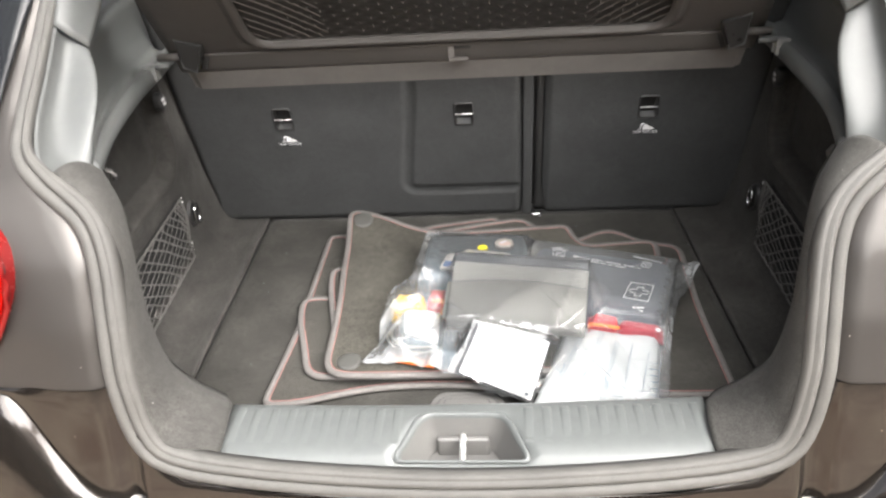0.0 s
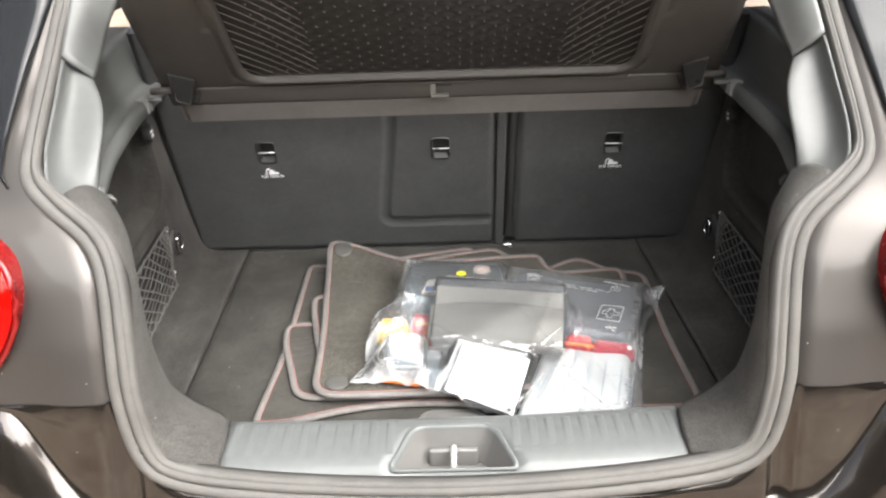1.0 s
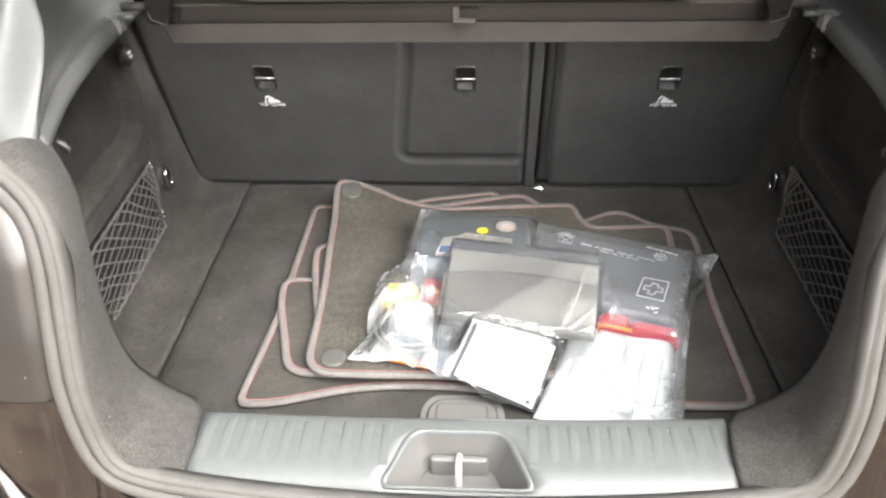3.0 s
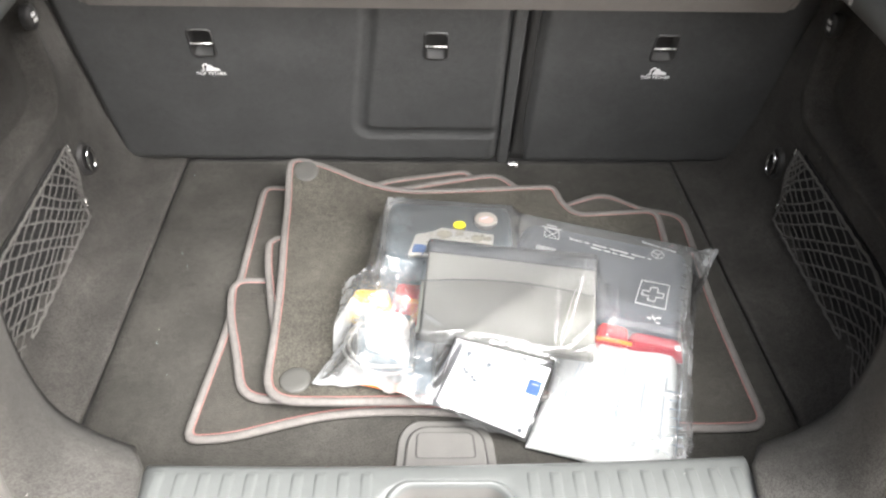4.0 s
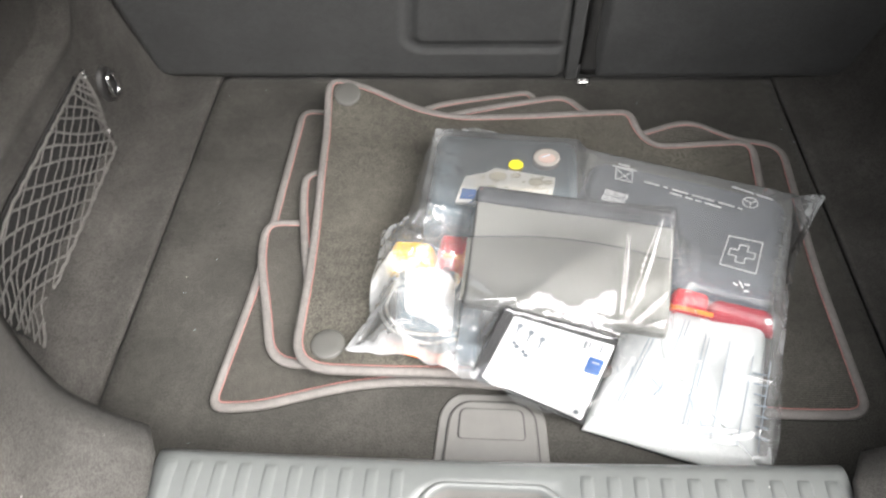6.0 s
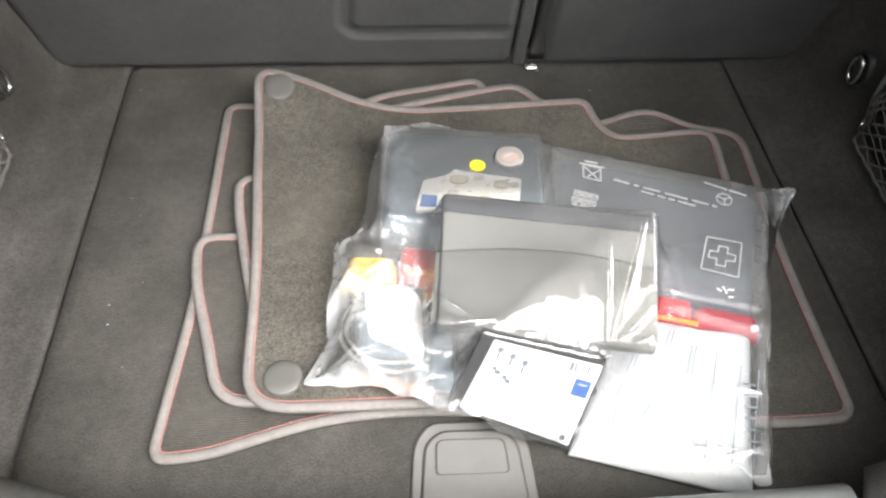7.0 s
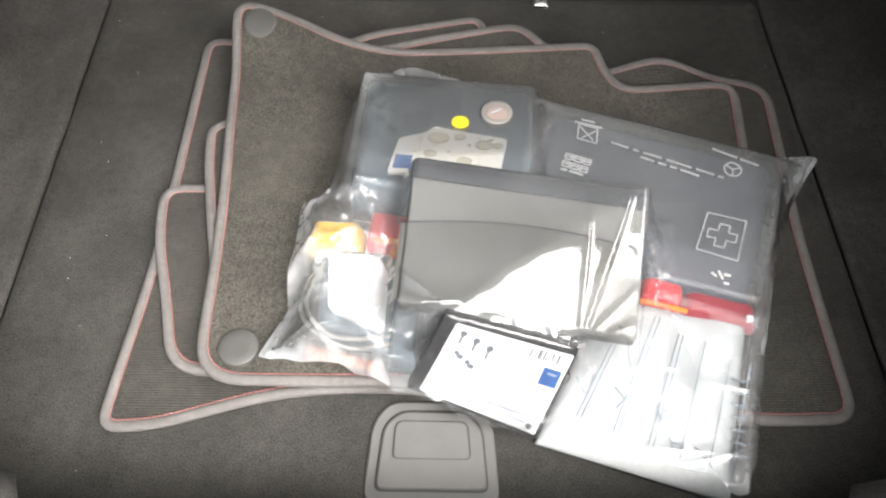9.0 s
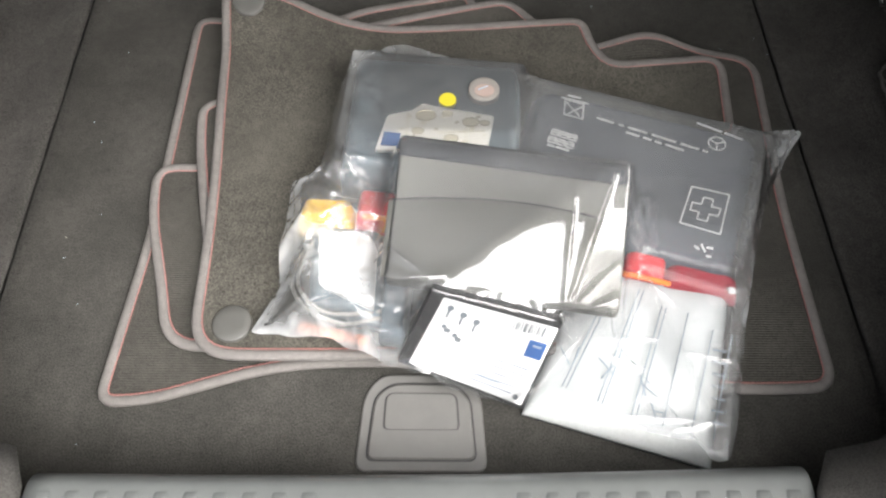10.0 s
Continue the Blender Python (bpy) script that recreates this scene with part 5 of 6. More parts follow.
part("printed_square", frame_line(sq, 0.0014, ZP), M_PRINT, pouch, "white outlined square")
cxy = Vector((0.2718, 1.0872))
ux = (Vector(sq[1]) - Vector(sq[0])).normalized()
uy = (Vector(sq[0]) - Vector(sq[3])).normalized()
A, Bq = 0.0048, 0.0135
cross = [(-A, Bq), (A, Bq), (A, A), (Bq, A), (Bq, -A), (A, -A), (A, -Bq), (-A, -Bq), (-A, -A), (-Bq, -A), (-Bq, A), (-A, A)]
part("printed_cross", frame_line([cxy + ux * a + uy * b for a, b in cross], 0.0013, ZP), M_PRINT, pouch, "white outlined cross")
ring = [Vector((0.297 + 0.0085 * math.cos(2 * math.pi * k / 24), 1.167 + 0.0085 * math.sin(2 * math.pi * k / 24))) for k in range(24)]
part("emblem", merged([frame_line(ring, 0.0012, ZP)] + [bar((0.297, 1.167), (0.297 + 0.008 * math.cos(a), 1.167 + 0.008 * math.sin(a)), 0.0013, ZP + 0.0001) for a in (0.3, 2.4, 4.5)]), M_PRINT, pouch, "plain white round emblem")


def words(a, b, w, cuts):
    a, b = Vector(a), Vector(b)
    return merged([bar(a.lerp(b, f), a.lerp(b, g), w, ZP + 0.00003 * k) for k, (f, g) in enumerate(cuts)])


part("printed_line", words((0.178, 1.201), (0.286, 1.156), 0.0021, ((0, 0.16), (0.20, 0.25), (0.29, 0.46), (0.5, 0.72), (0.76, 0.92), (0.95, 1.0))), M_PRINT, pouch, "white unreadable print")
part("printed_line", words((0.206, 1.182), (0.262, 1.158), 0.0021, ((0, 0.24), (0.3, 0.45), (0.5, 0.62), (0.68, 1.0))), M_PRINT, pouch, "white unreadable print")
part("printed_line", words((0.281, 1.194), (0.324, 1.172), 0.0022, ((0, 0.55), (0.6, 1.0))), M_PRINT, pouch, "white unreadable print")
bx = [(0.147, 1.226), (0.166, 1.219), (0.163, 1.199), (0.144, 1.206)]
part("printed_bin", merged([frame_line(bx, 0.0014, ZP), bar((0.143, 1.229), (0.171, 1.220), 0.002, ZP), bar((0.148, 1.222), (0.160, 1.203), 0.0013, ZP), bar((0.164, 1.216), (0.149, 1.207), 0.0013, ZP), bar((0.150, 1.232), (0.164, 1.2275), 0.002, ZP)]), M_PRINT, pouch, "white printed bin symbol")
for r in range(2):
    for k in range(3):
        o = Vector((0.131 + 0.0088 * k - 0.004 * r, 1.186 - 0.0034 * k - 0.0095 * r))
        part("printed_glyph", merged([frame_line([o, o + Vector((0.007, -0.0026)), o + Vector((0.005, -0.009)), o + Vector((-0.002, -0.0064))], 0.0015, ZP), bar(o + Vector((-0.001, -0.003)), o + Vector((0.006, -0.0056)), 0.0014, ZP + 0.0001)]), M_PRINT, pouch)
part("printed_line", words((0.124, 1.166), (0.146, 1.158), 0.0026, ((0, 0.3), (0.38, 1.0))), M_PRINT, pouch, "white unreadable print")
part("printed_mark", merged([bar((0.255, 1.047), (0.259, 1.043), 0.002, ZP - 0.001), bar((0.262, 1.049), (0.264, 1.040), 0.0018, ZP - 0.001), bar((0.266, 1.045), (0.272, 1.044), 0.0022, ZP - 0.001), bar((0.264, 1.036), (0.269, 1.035), 0.0018, ZP - 0.001)]), M_PRINT, pouch, "small white printed mark")
for k in range(6):
    a = Vector((0.330, 1.150)).lerp(Vector((0.292, 1.040)), k / 5)
    part("zip_pull", tube([(a.x, a.y, 0.083), (a.x + 0.006, a.y - 0.006, 0.0845), (a.x + 0.003, a.y - 0.015, 0.083)], 0.0022, 6), M_DARK, pouch)

# document wallet
wallet = thing("document_wallet", "dark grey vinyl document wallet with closed flap, under film", "wallet")
WQ = [(-0.033, 1.004), (0.174, 0.972), (0.193, 1.100), (-0.021, 1.133)]
WZ = (0.098, 0.095, 0.134, 0.138)


def wallet_z(x, y):
    v = (y - (0.983 - 0.11 * (x + 0.036))) / 0.146
    return 0.093 + 0.0435 * v


low = [Vector((x, y, z - 0.012)) for (x, y), z in zip(WQ, WZ)]
up = [Vector((x, y, z)) for (x, y), z in zip(WQ, WZ)]
part("cover", hexa(low + up, 0.0035), M_FOLDER, wallet)
pts = []
for k in range(25):
    u = k / 24
    q = quad_at([tuple(v) for v in up], u - 0.024 * (1 - u), 0.51 + 0.14 * math.sin(math.pi * (0.08 + 0.72 * u)))
    pts.append(q + Vector((0, 0, 0.0004)))
flap = []
for k in range(25):
    u = k / 24
    foot = quad_at([tuple(v) for v in up], u - 0.024 * (1 - u), 0.012)
    flap.append([pts[k].lerp(foot, f) + Vector((0, 0, h)) for f, h in ((0.0, 0.0002), (0.012, 0.0012), (0.5, 0.0014), (1.0, 0.0012))])
thick(part("flap", face_up(grid(flap)), M_FOLDER, wallet), 0.0012)
part("flap_seam", tube([p + Vector((0, 0.0006, 0.0004)) for p in pts], 0.0006, 5), M_BAND, wallet, "thin dark seam along the flap")
strip = [[quad_at([tuple(v) for v in up], k / 24, v) + Vector((0, 0, h)) for v, h in ((0.872, 0.0016), (0.877, 0.0026), (0.985, 0.0026), (0.995, 0.0))] for k in range(25)]
thick(part("edge_band", face_up(grid(strip)), M_BAND, wallet, "dark edge band"), 0.001)
part("spine", tube([up[3] + Vector((0.004, 0.000, -0.0065)), up[2] + Vector((-0.004, 0.000, -0.0065))], 0.0062, 10), M_BAND, wallet, "dark rounded spine")

# flat black box with white parts label
pbox = thing("parts_box", "flat black cardboard box with white parts label", "box")
BL, BR, RT, LT = Vector((-0.0245, 0.946, 0.038)), Vector((0.0945, 0.911, 0.0155)), Vector((0.1254, 0.965, 0.083)), Vector((0.0095, 0.988, 0.116))
# the face is flat: take the four heights from one plane
BOX_FIT = np.linalg.lstsq(np.array([(p.x, p.y, 1.0) for p in (BL, BR, RT, LT)]), np.array([p.z for p in (BL, BR, RT, LT)]), rcond=None)[0]
for p in (BL, BR, RT, LT):
    p.z = float(BOX_FIT[0] * p.x + BOX_FIT[1] * p.y + BOX_FIT[2])
nrm = (BR - BL).cross(LT - BL).normalized()
back = [p - nrm * 0.017 for p in (BL, BR, RT, LT)]
for p in back:
    p.z = max(p.z, 0.004)
part("carton", hexa(back + [BL, BR, RT, LT], 0.002), M_BOX, pbox)


def on_face(u, v, h=0.0008):
    return quad_at([tuple(BL), tuple(BR), tuple(RT), tuple(LT)], u, v) + nrm * h


def face_plate(us, h, t=0.0006):
    n = len(us)
    v = [on_face(u, w, h) for u, w in us] + [on_face(u, w, h + t) for u, w in us]
    f = [tuple(range(n, 2 * n)), tuple(reversed(range(n)))] + [(i, (i + 1) % n, n + (i + 1) % n, n + i) for i in range(n)]
    return mesh_from(v, f, smooth=False)


def face_rect(u0, v0, u1, v1, h=0.0012):
    return face_plate([(u0, v0), (u1, v0), (u1, v1), (u0, v1)], h)


def face_disc(u, v, r, h=0.0012, k=12):
    return face_plate([(u + r * math.cos(2 * math.pi * i / k), v + r * 1.25 * math.sin(2 * math.pi * i / k)) for i in range(k)], h)


lab = part("label", face_plate([tuple(p) for p in fillet([(0.085, 0.055, 0.02), (0.965, 0.055, 0.02), (0.985, 0.945, 0.02), (0.105, 0.955, 0.02)])], 0.0004), M_WHITE, pbox, "white printed label")
for u, v in ((0.185, 0.86), (0.295, 0.82), (0.405, 0.78)):
    part("bolt_picture", merged([face_disc(u, v, 0.027), face_rect(u - 0.010, v - 0.12, u + 0.008, v - 0.02, 0.00125)]), M_INK, lab)
for u, v in ((0.20, 0.63), (0.30, 0.56)):
    part("bolt_picture", merged([face_disc(u, v, 0.020), face_rect(u + 0.01, v - 0.06, u + 0.055, v - 0.01, 0.00125)]), M_INK, lab)
for k, w in enumerate((1, 2, 1, 1, 3, 1, 2, 1, 1, 2, 1, 3)):
    part("code_bar", face_rect(0.665 + 0.02 * k, 0.82, 0.665 + 0.02 * k + 0.0045 * w, 0.915), M_INK, lab)
part("blue_mark", face_rect(0.825, 0.58, 0.955, 0.76), M_BLUE, lab, "blue square")
part("blue_mark_text", face_rect(0.86, 0.70, 0.925, 0.72, 0.0018), M_BLUEINK, lab)
for k in range(5):
    part("text_line", face_rect(0.66 - 0.03 * k, 0.44 - 0.075 * k, 0.90 - 0.01 * k, 0.450 - 0.075 * k), M_BLUEINK, lab)
part("text_line", face_rect(0.62, 0.69, 0.78, 0.698), M_BLUEINK, lab)
part("text_line", face_rect(0.45, 0.20, 0.75, 0.208), M_BLUEINK, lab)
part("small_emblem", face_disc(0.90, 0.12, 0.022), M_INK, lab)

# warning-vest packet
vest = thing("vest_packet", "frosted white packet with red band and faint blue print", "packet")
VQ = [(0.093, 0.909), (0.262, 0.858), (0.300, 1.020), (0.152, 1.048)]
part("packet", pillow(VQ, 0.004, (0.013, 0.018, 0.062, 0.064), soft=0.10, wob=0.003, seed=9), M_VEST, vest)


def vest_z(x, y):
    return 0.018 + 0.046 * min(1, max(0, (y - 0.885) / 0.15))


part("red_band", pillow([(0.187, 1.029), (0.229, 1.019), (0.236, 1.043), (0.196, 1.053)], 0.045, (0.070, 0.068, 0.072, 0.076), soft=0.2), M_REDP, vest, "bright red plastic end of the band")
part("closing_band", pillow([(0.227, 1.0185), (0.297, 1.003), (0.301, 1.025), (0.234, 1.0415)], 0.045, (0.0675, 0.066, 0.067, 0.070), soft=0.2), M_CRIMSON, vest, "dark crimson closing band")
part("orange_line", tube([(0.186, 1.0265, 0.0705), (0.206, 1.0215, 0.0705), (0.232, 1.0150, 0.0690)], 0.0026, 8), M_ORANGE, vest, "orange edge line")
part("rivet", moved(block(-0.003, 0.003, -0.003, 0.003, 0, 0.003, 0.001), pose(0.288, 1.008, 0.0685)), M_PRINT, vest)
for a, b in (((0.128, 0.925), (0.176, 1.012)), ((0.132, 0.924), (0.180, 1.011)), ((0.160, 0.912), (0.204, 1.012)), ((0.164, 0.910), (0.208, 1.011)), ((0.190, 0.900), (0.224, 0.996)), ((0.194, 0.898), (0.228, 0.995)), ((0.218, 0.892), (0.248, 0.990)), ((0.243, 0.886), (0.270, 0.975)), ((0.262, 0.880), (0.287, 0.970))):
    pts = [Vector(a).lerp(Vector(b), f) for f in (0, 0.25, 0.5, 0.75, 1)]
    part("printed_line", tube([(p.x, p.y, vest_z(p.x, p.y) + 0.0082) for p in pts], 0.00055, 4), M_PALEINK, vest)
for cx0, cy0, way in ((0.136, 0.952, ((-8, 8), (0, -9), (5, -4), (9, 8))), (0.172, 0.940, ((-9, 10), (0, 0), (8, -10), (0, 0), (9, 7), (0, 0), (-8, -8))), (0.206, 0.925, ((-6, 10), (-2, -8), (-3, 1), (6, 8), (-3, 1), (8, -8))), (0.214, 0.902, ((-5, 9), (-1, -6), (5, -5), (5, 1), (-2, 2)))):
    part("printed_sign", tube([(cx0 + 0.001 * u, cy0 + 0.001 * v, vest_z(cx0, cy0 + 0.001 * v) + 0.0084) for u, v in way], 0.0007, 4), M_PALEINK, vest)
for k in range(7):
    a, b = Vector((0.262, 0.895 + 0.0105 * k)), Vector((0.274, 0.8925 + 0.0105 * k))
    part("printed_text", tube([(p.x + 0.0035 * k * 0.3, p.y, vest_z(p.x, p.y) + 0.0084) for p in (a, b)], 0.0011, 4), M_PALEINK, vest)

# sealant bottle kit on the other side
kit = thing("sealant_kit", "small sealant kit with white label, yellow cap and pale hose", "repair kit")
part("bottle", pillow([(-0.112, 1.000), (-0.036, 0.978), (-0.040, 1.085), (-0.116, 1.092)], REST, 0.062, soft=0.16), M_NAVY, kit)
part("label", slab(fillet([(-0.099, 1.014, 0.006), (-0.046, 0.990, 0.004), (-0.046, 1.056, 0.008), (-0.057, 1.073, 0.010), (-0.104, 1.075, 0.006)]), 0.058, 0.0665), M_WHITE, kit, "blank white label")
part("case_end", pillow([(-0.042, 0.968), (-0.016, 0.962), (-0.012, 1.030), (-0.040, 1.036)], REST, 0.064, soft=0.16), M_NAVY, kit, "blue-grey plastic case end")
part("yellow_cap", pillow([(-0.130, 1.086), (-0.072, 1.083), (-0.070, 1.106), (-0.124, 1.109)], REST, 0.078, soft=0.2), M_YELLOW, kit, "yellow plastic cap")
part("red_tab", pillow([(-0.072, 1.082), (-0.024, 1.078), (-0.024, 1.116), (-0.068, 1.122)], REST, 0.080, soft=0.2), M_REDP, kit, "dark red tab")
part("orange_edge", tube([(-0.060, 1.083, 0.0800), (-0.028, 1.079, 0.0800)], 0.0032, 6), M_ORANGE, kit)
for dz, w in ((0.0, 0.0), (0.006, 0.007)):
    loop = spline([(-0.110 + w, 1.070, 0.055), (-0.125 + w, 1.050, 0.050 + dz), (-0.128 + w, 1.020, 0.050 + dz), (-0.108 + w, 0.994, 0.052 + dz), (-0.074, 0.980 + w, 0.054 + dz), (-0.040, 0.985 + w, 0.056)], 30)
    part("hose", tube(loop, 0.0019, 8), M_HOSE, kit, "milky plastic hose")
part("orange_strip", tube([(-0.118, 0.984, 0.040), (-0.080, 0.974, 0.041), (-0.052, 0.968, 0.040)], 0.005, 8), M_ORANGE, kit, "orange plastic strip")
part("dark_strip", tube([(-0.152, 0.984, 0.042), (-0.118, 0.983, 0.043)], 0.0016, 6), M_DARK, kit)

# the clear bag itself, draped over its contents
BAG = [(-0.064, 1.326), (-0.052, 1.340), (-0.026, 1.342), (0.02, 1.322), (0.18, 1.268), (0.31, 1.220), (0.394, 1.193), (0.366, 1.148), (0.338, 1.095), (0.318, 1.04), (0.304, 0.985), (0.288, 0.905),
       (0.277, 0.872), (0.262, 0.856), (0.247, 0.857), (0.243, 0.871), (0.222, 0.873), (0.200, 0.878), (0.172, 0.889), (0.137, 0.904), (0.097, 0.911), (0.03, 0.9265), (-0.031, 0.942), (-0.065, 0.958), (-0.09, 0.970), (-0.166, 0.977), (-0.145, 1.020), (-0.140, 1.080),
       (-0.138, 1.136), (-0.104, 1.180), (-0.102, 1.244), (-0.080, 1.305)]
outline = fillet([(x, y, 0.006) for x, y in BAG], 3)
acc = [0.0]
for p, q in zip(outline, outline[1:] + outline[:1]):
    acc.append(acc[-1] + (q - p).length)
border = []
for k in range(880):
    d = acc[-1] * k / 880
    i = max(n for n in range(len(outline)) if acc[n] <= d)
    p = outline[i].lerp(outline[(i + 1) % len(outline)], (d - acc[i]) / max(1e-9, acc[i + 1] - acc[i]))
    o = (p - Vector((0.085, 1.085))).normalized() * 0.0022 * noise.noise(Vector((p.x * 60, p.y * 60, 4.0)))
    border.append(Vector((p.x + o.x, p.y + o.y, 0)))
BOX_PLAN = [(p.x, p.y) for p in (BL, BR, RT, LT)]
SOLIDS = [(CQ, lambda x, y: 0.104 - 0.018 * np.clip((y - 1.17) / 0.12, 0, 1), 2.2),
          (PQ, lambda x, y: 0.0875 + 0 * x, 1.8),
          (WQ, lambda x, y: 0.0995 + 0.0395 * np.clip((y - (1.004 - 0.155 * (x + 0.033))) / 0.129, -0.1, 1.0), 4.0),
          (BOX_PLAN, lambda x, y: np.clip(BOX_FIT[0] * x + BOX_FIT[1] * y + BOX_FIT[2] + 0.003, 0.012, 0.124), 3.0),
          (VQ, lambda x, y: 0.026 + 0.024 * np.clip((x - 0.105) / 0.06, 0, 1) + 0.022 * np.clip((y - 0.885) / 0.15, 0, 1), 1.6),
          ([(-0.112, 1.000), (-0.036, 0.978), (-0.040, 1.085), (-0.116, 1.092)], lambda x, y: 0.069 + 0 * x, 1.1),
          ([(-0.042, 0.968), (-0.016, 0.962), (-0.012, 1.030), (-0.040, 1.036)], lambda x, y: 0.068 + 0 * x, 1.1),
          ([(-0.116, 1.082), (-0.028, 1.080), (-0.026, 1.128), (-0.114, 1.116)], lambda x, y: 0.086 + 0 * x, 1.1)]


def ground_z(x, y):
    """What lies under the bag: the mats, and the floor in front of them."""
    top = np.clip((y - 0.950) / 0.010, 0, 1) * np.clip((0.352 - x) / 0.01, 0, 1)
    tip = 0.046 * np.exp(-((x - 0.40) ** 2 + (y - 1.196) ** 2) / 0.004) * np.clip((x - 0.335) / 0.03, 0, 1)
    back = 0.012 * np.clip((y - 1.15) / 0.08, 0, 1)
    return tip + back + 0.006 + 0.029 * top + 0.012 * (1 - top) * np.clip((y - 0.925) / 0.02, 0, 1)


def film_height(x, y):
    h = ground_z(x, y) + 0.003
    for c, f, k in SOLIDS:
        d = np.full(x.shape, -1.0)
        for i in range(4):
            ax, ay = c[i]
            bx, by = c[(i + 1) % 4]
            ln = math.hypot(bx - ax, by - ay)
            d = np.maximum(d, ((x - ax) * (by - ay) - (y - ay) * (bx - ax)) / ln)
        h = np.maximum(h, f(x, y) + 0.002 - k * np.maximum(0, d))
    return h


RINGS = 176
ctr = Vector((0.085, 1.085, 0))
fr = [(1 - (k / (RINGS - 1))) for k in range(RINGS)]
X = np.array([[ctr.x + (p.x - ctr.x) * f for p in border] for f in fr])
Y = np.array([[ctr.y + (p.y - ctr.y) * f for p in border] for f in fr])
Zlow = film_height(X, Y)
Z = Zlow.copy()
for step in range(70):
    avg = (np.roll(Z, 1, 1) + np.roll(Z, -1, 1)) / 2
    rad = Z.copy()
    rad[1:-1] = (Z[2:] + Z[:-2]) / 2
    Z = np.maximum(0.5 * avg + 0.5 * rad, Zlow)
    Z[-1] = Z[-2].mean()
    Z[0] = Zlow[0]
# folds pulled between the corners of the contents
FOLDS = [((0.140, 1.090), (0.124, 0.964), 0.0030, 0.0020), ((0.174, 1.090), (0.124, 0.964), 0.0048, 0.0024), ((0.124, 0.964), (0.181, 0.985), 0.0045, 0.0022),
         ((0.181, 0.985), (0.193, 1.036), 0.0045, 0.0024), ((0.193, 1.036), (0.207, 1.034), 0.0040, 0.0026), ((0.205, 1.034), (0.258, 0.888), 0.0060, 0.0017),
         ((0.124, 0.964), (0.176, 1.012), 0.0040, 0.0020), ((0.124, 0.964), (0.212, 0.962), 0.0022, 0.0016), ((0.126, 0.962), (0.196, 0.936), 0.0020, 0.0016),
         ((0.200, 1.028), (0.232, 0.996), 0.0028, 0.0016), ((0.236, 0.950), (0.290, 0.940), 0.0022, 0.0018), ((0.258, 0.888), (0.286, 0.930), 0.0030, 0.0020),
         ((0.258, 0.888), (0.215, 0.880), 0.0035, 0.0022), ((0.258, 0.888), (0.180, 0.893), 0.0028, 0.0020), ((0.258, 0.888), (0.252, 0.862), 0.0050, 0.0030),
         ((-0.061, 0.999), (0.020, 1.002), 0.0042, 0.0022), ((-0.043, 1.038), (0.000, 1.006), 0.0042, 0.0022), ((-0.120, 0.990), (-0.040, 0.996), 0.0035, 0.0018),
         ((0.208, 1.084), (0.210, 1.040), 0.0040, 0.0026), ((-0.125, 1.100), (-0.060, 1.040), 0.0040, 0.0024), ((-0.120, 1.120), (-0.080, 1.100), 0.0040, 0.0022),
         ((-0.100, 1.180), (-0.070, 1.120), 0.0055, 0.0030), ((-0.130, 1.130), (-0.060, 1.135), 0.0045, 0.0024), ((-0.150, 0.982), (-0.060, 1.000), 0.0042, 0.0024),
         ((0.110, 1.270), (0.104, 1.200), 0.0045, 0.0034), ((0.385, 1.190), (0.330, 1.100), 0.0040, 0.0030), ((0.345, 1.160), (0.300, 1.010), 0.0025, 0.0020)]
WALLET_FILM = [(-0.034, 1.003), (0.175, 0.971), (0.195, 1.106), (-0.022, 1.139)]
BAND_ZONE = [(0.180, 1.000), (0.310, 0.975), (0.322, 1.050), (0.190, 1.085)]
LABEL = [(-0.034, 0.932), (0.098, 0.896), (0.130, 0.966), (0.005, 0.993)]


def in_quad(c, x, y):
    """1 inside the plan quadrilateral, falling to 0 just outside it."""
    d = -1.0
    for i in range(4):
        (ax, ay), (bx, by) = c[i], c[(i + 1) % 4]
        d = max(d, ((x - ax) * (by - ay) - (y - ay) * (bx - ax)) / math.hypot(bx - ax, by - ay))
    return 1 - smooth(-0.006, 0.003, d)


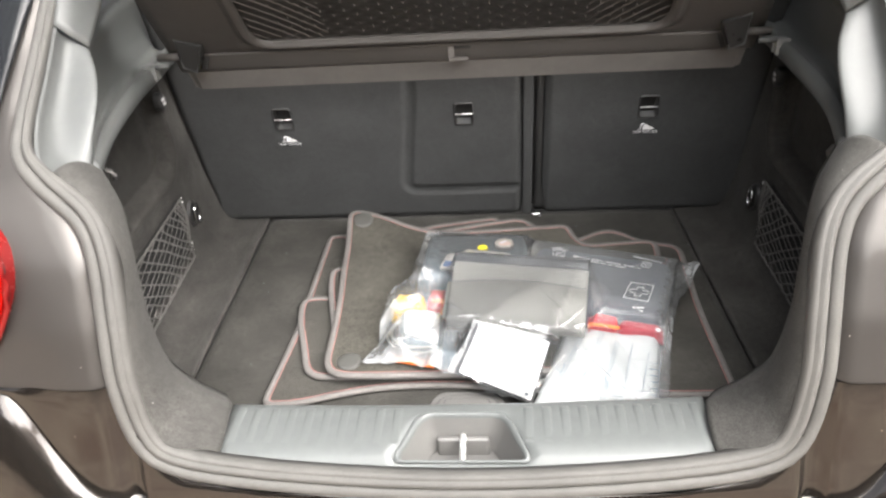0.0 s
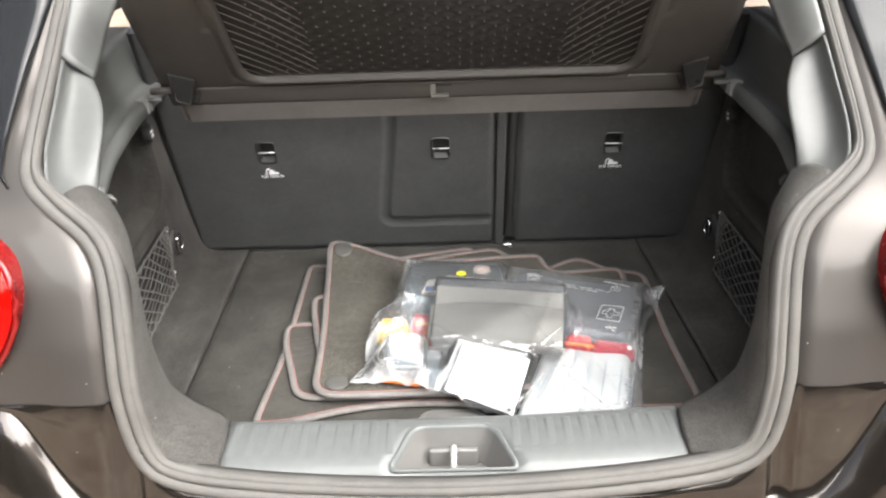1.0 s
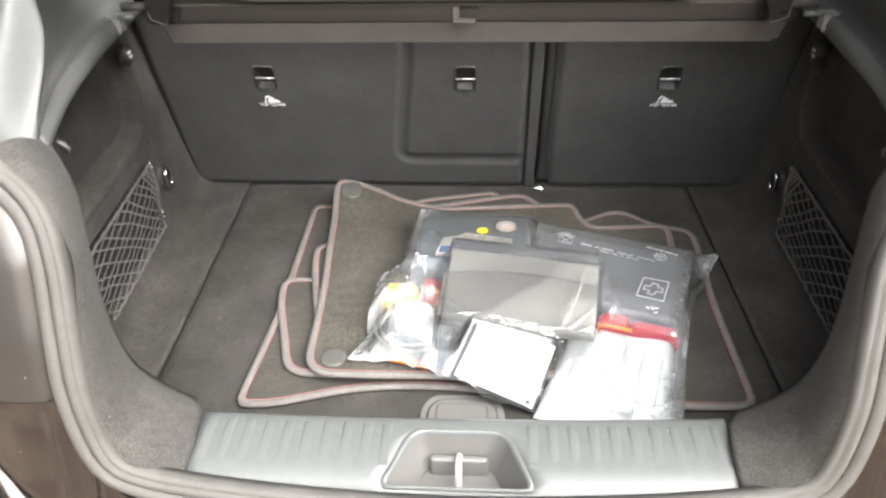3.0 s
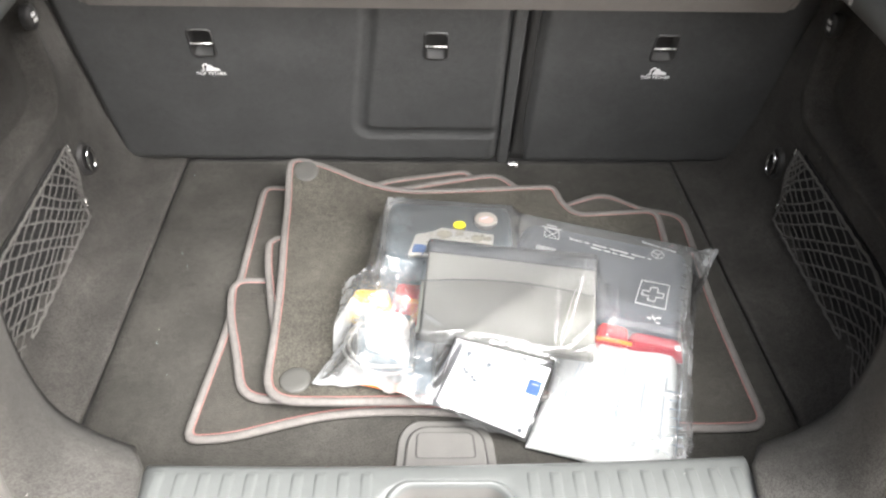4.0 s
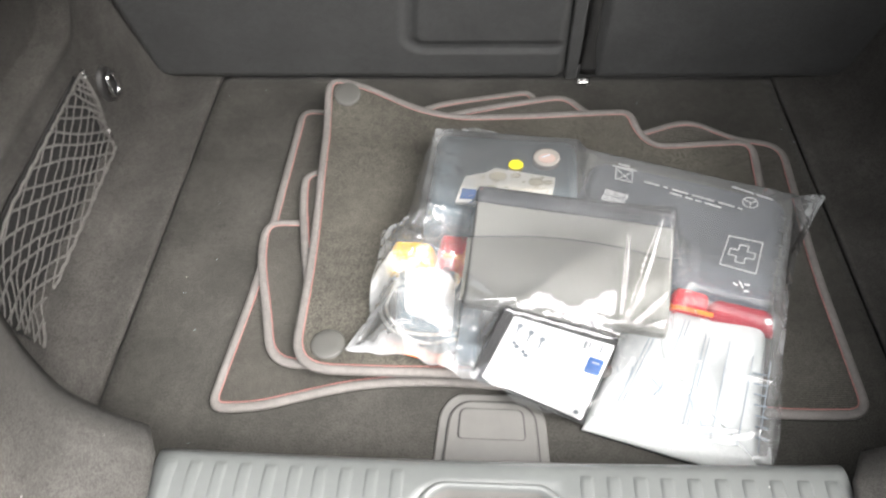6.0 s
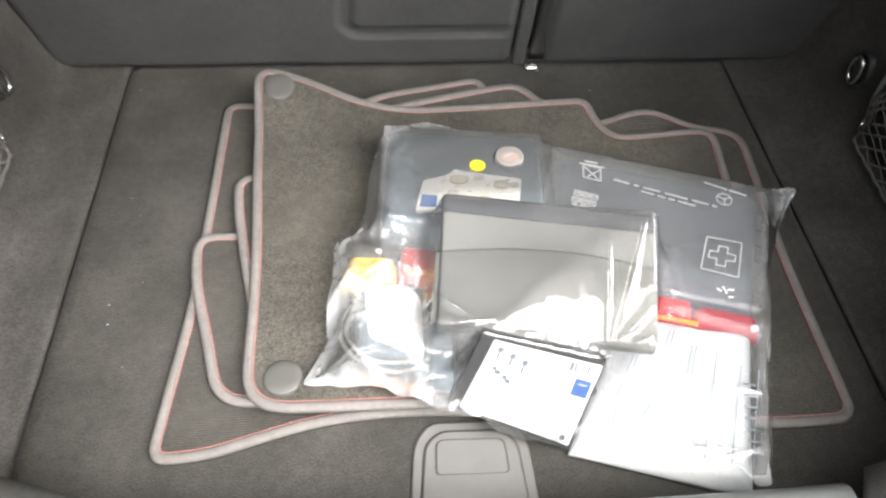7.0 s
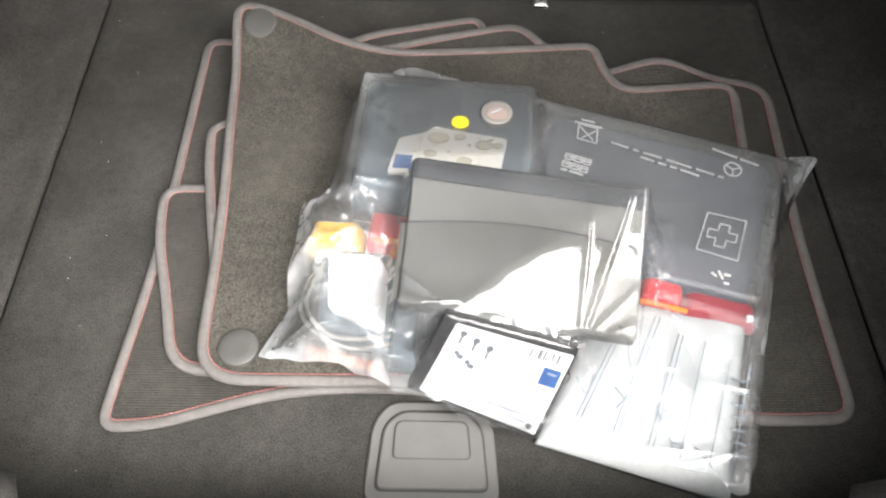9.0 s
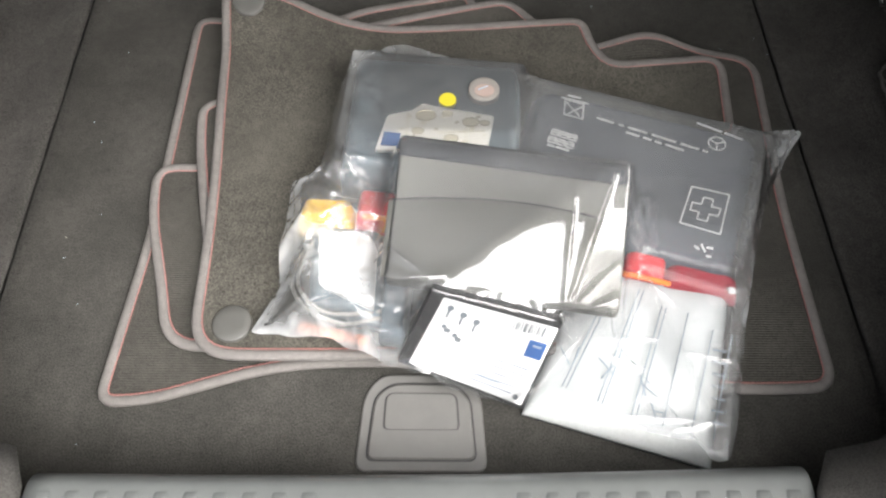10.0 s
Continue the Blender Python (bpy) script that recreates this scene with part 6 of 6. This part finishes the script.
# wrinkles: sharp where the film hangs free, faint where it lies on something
# layers holds the film's haze, painted in by area
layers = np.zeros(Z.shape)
crumple = np.zeros(Z.shape)
shine = np.zeros(Z.shape)
for k in range(RINGS):
    for j in range(len(border)):
        x, y = X[k, j], Y[k, j]
        beyond = smooth(0.001, 0.008, y - (1.133 - 0.155 * (x + 0.021)))
        snug = max(max(in_quad(CQ, x, y), in_quad(PQ, x, y)) * beyond, 0.75 * in_quad(VQ, x, y) * smooth(0.0, 0.02, 1.035 - y))
        Z[k, j] += (Zlow[k, j] - Z[k, j]) * snug
        free = min(1.0, (Z[k, j] - Zlow[k, j]) / 0.008)
        r1 = 1 - abs(noise.noise(Vector((x * 26 + 3, y * 22, 0.3))) * 2)
        r2 = 1 - abs(noise.noise(Vector((x * 60, y * 48 + 9, 1.7))) * 2)
        on_wallet = in_quad(WQ, x, y)
        draped = in_quad(WALLET_FILM, x, y)
        tight = max(on_wallet, in_quad(PQ, x, y), in_quad(LABEL, x, y), 0.95 * in_quad(VQ, x, y), 0.9 * in_quad(CQ, x, y))
        r3 = 1 - abs(noise.noise(Vector((x * 95 + 2, y * 80, 4.1))) * 2)
        fold = max(0, r1) ** 5 * 0.0075 + max(0, r2) ** 5 * 0.0040 + max(0, r3) ** 5 * 0.0018
        edge = smooth(0.0, 0.06, k / RINGS)
        q = (y - 1.0) * 0.84 - (x - 0.03) * 0.54 + 0.005 * noise.noise(Vector((x * 38, y * 38, 2)))
        taut = wallet_z(x, y) + 0.0035 + (0.0062 + 0.09 * max(q, -0.068) if q < 0 else 0.0062 * math.exp(-q / 0.035))
        Z[k, j] += (taut - Z[k, j]) * draped ** 0.5
        messy = smooth(0.0, 0.02, -0.034 - x)
        Z[k, j] += fold * (1 + 0.5 * messy) * (0.12 + 0.88 * max(free, 0.5 * messy)) * edge * (1 - 0.95 * tight) + 0.0016 * (1 - edge) * (1 + noise.noise(Vector((x * 70, y * 70, 0))))
        hem = 1 - smooth(0.0, 0.13, k / RINGS)
        boxed = in_quad(LABEL, x, y)
        # haze by area: milky hem and folds, plus sky glow painted over the contents
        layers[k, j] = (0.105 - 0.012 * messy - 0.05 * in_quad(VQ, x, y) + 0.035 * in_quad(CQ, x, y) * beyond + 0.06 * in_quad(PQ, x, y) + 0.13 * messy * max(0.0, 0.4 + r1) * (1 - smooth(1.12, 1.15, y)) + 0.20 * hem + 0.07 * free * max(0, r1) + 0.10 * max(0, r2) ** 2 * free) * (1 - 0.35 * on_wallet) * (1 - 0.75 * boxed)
        gloss_cut = max(1.9 * messy, 1.3 * in_quad(CQ, x, y) * beyond, 1.9 * in_quad(VQ, x, y) * smooth(0.0, 0.01, 1.03 - y), 0.6 * in_quad(PQ, x, y) * beyond, 1.8 * in_quad(BAND_ZONE, x, y), 1.3 * on_wallet * smooth(0.045, 0.085, q))
        # glints painted in: gloss cut by area, raised along sharp creases
        shine[k, j] = 2.4 - gloss_cut + 2.2 * messy * (max(0, r2) ** 8 + max(0, r3) ** 8)
        crumple[k, j] = min(1.0, (0.5 * messy + 0.5 * hem + 0.3 * free) * (1 - on_wallet) * (1 - boxed) * (1 - 0.8 * in_quad(PQ, x, y) * beyond))
for step in range(4):
    even = Z.copy()
    even[1:-1] = 0.5 * Z[1:-1] + 0.25 * (Z[2:] + Z[:-2])
    Z = 0.5 * even + 0.25 * (np.roll(even, 1, 1) + np.roll(even, -1, 1))
for (ax, ay), (bx, by), high, wide in FOLDS:
    ln = (bx - ax) ** 2 + (by - ay) ** 2
    f = np.clip(((X - ax) * (bx - ax) + (Y - ay) * (by - ay)) / ln, 0, 1)
    d = np.hypot(X - ax - f * (bx - ax), Y - ay - f * (by - ay))
    # extra gloss paints a glint along each fold
    shine += 1.5 * np.exp(-(d / wide) ** 2)
    Z += high * np.exp(-d / wide) * (0.35 + 0.65 * np.sin(np.pi * np.clip(f, 0.08, 0.92)))
rows = [[Vector((X[k, j], Y[k, j], Z[k, j])) for j in range(len(border))] for k in range(RINGS)]
bag = thing("plastic_bag", "clear crinkled plastic bag full of car accessories", "bag")
HEM = 13
for nm, r0, r1, lb in (("film", HEM, RINGS, "clear wrinkled film"), ("welded_hem", 0, HEM + 1, "milky welded edge of the bag")):
    sheet = part(nm, face_up(grid(rows[r0:r1], closed=True)), M_FILM, bag, lb)
    # painted haze, stored per point
    sheet_haze = sheet.data.attributes.new("layers", "FLOAT", "POINT")
    sheet_haze.data.foreach_set("value", layers[r0:r1].astype(np.float32).ravel())
    sheet_shine = sheet.data.attributes.new("shine", "FLOAT", "POINT")
    sheet_shine.data.foreach_set("value", shine[r0:r1].astype(np.float32).ravel())
    sheet_creases = sheet.data.attributes.new("crumple", "FLOAT", "POINT")
    sheet_creases.data.foreach_set("value", crumple[r0:r1].astype(np.float32).ravel())
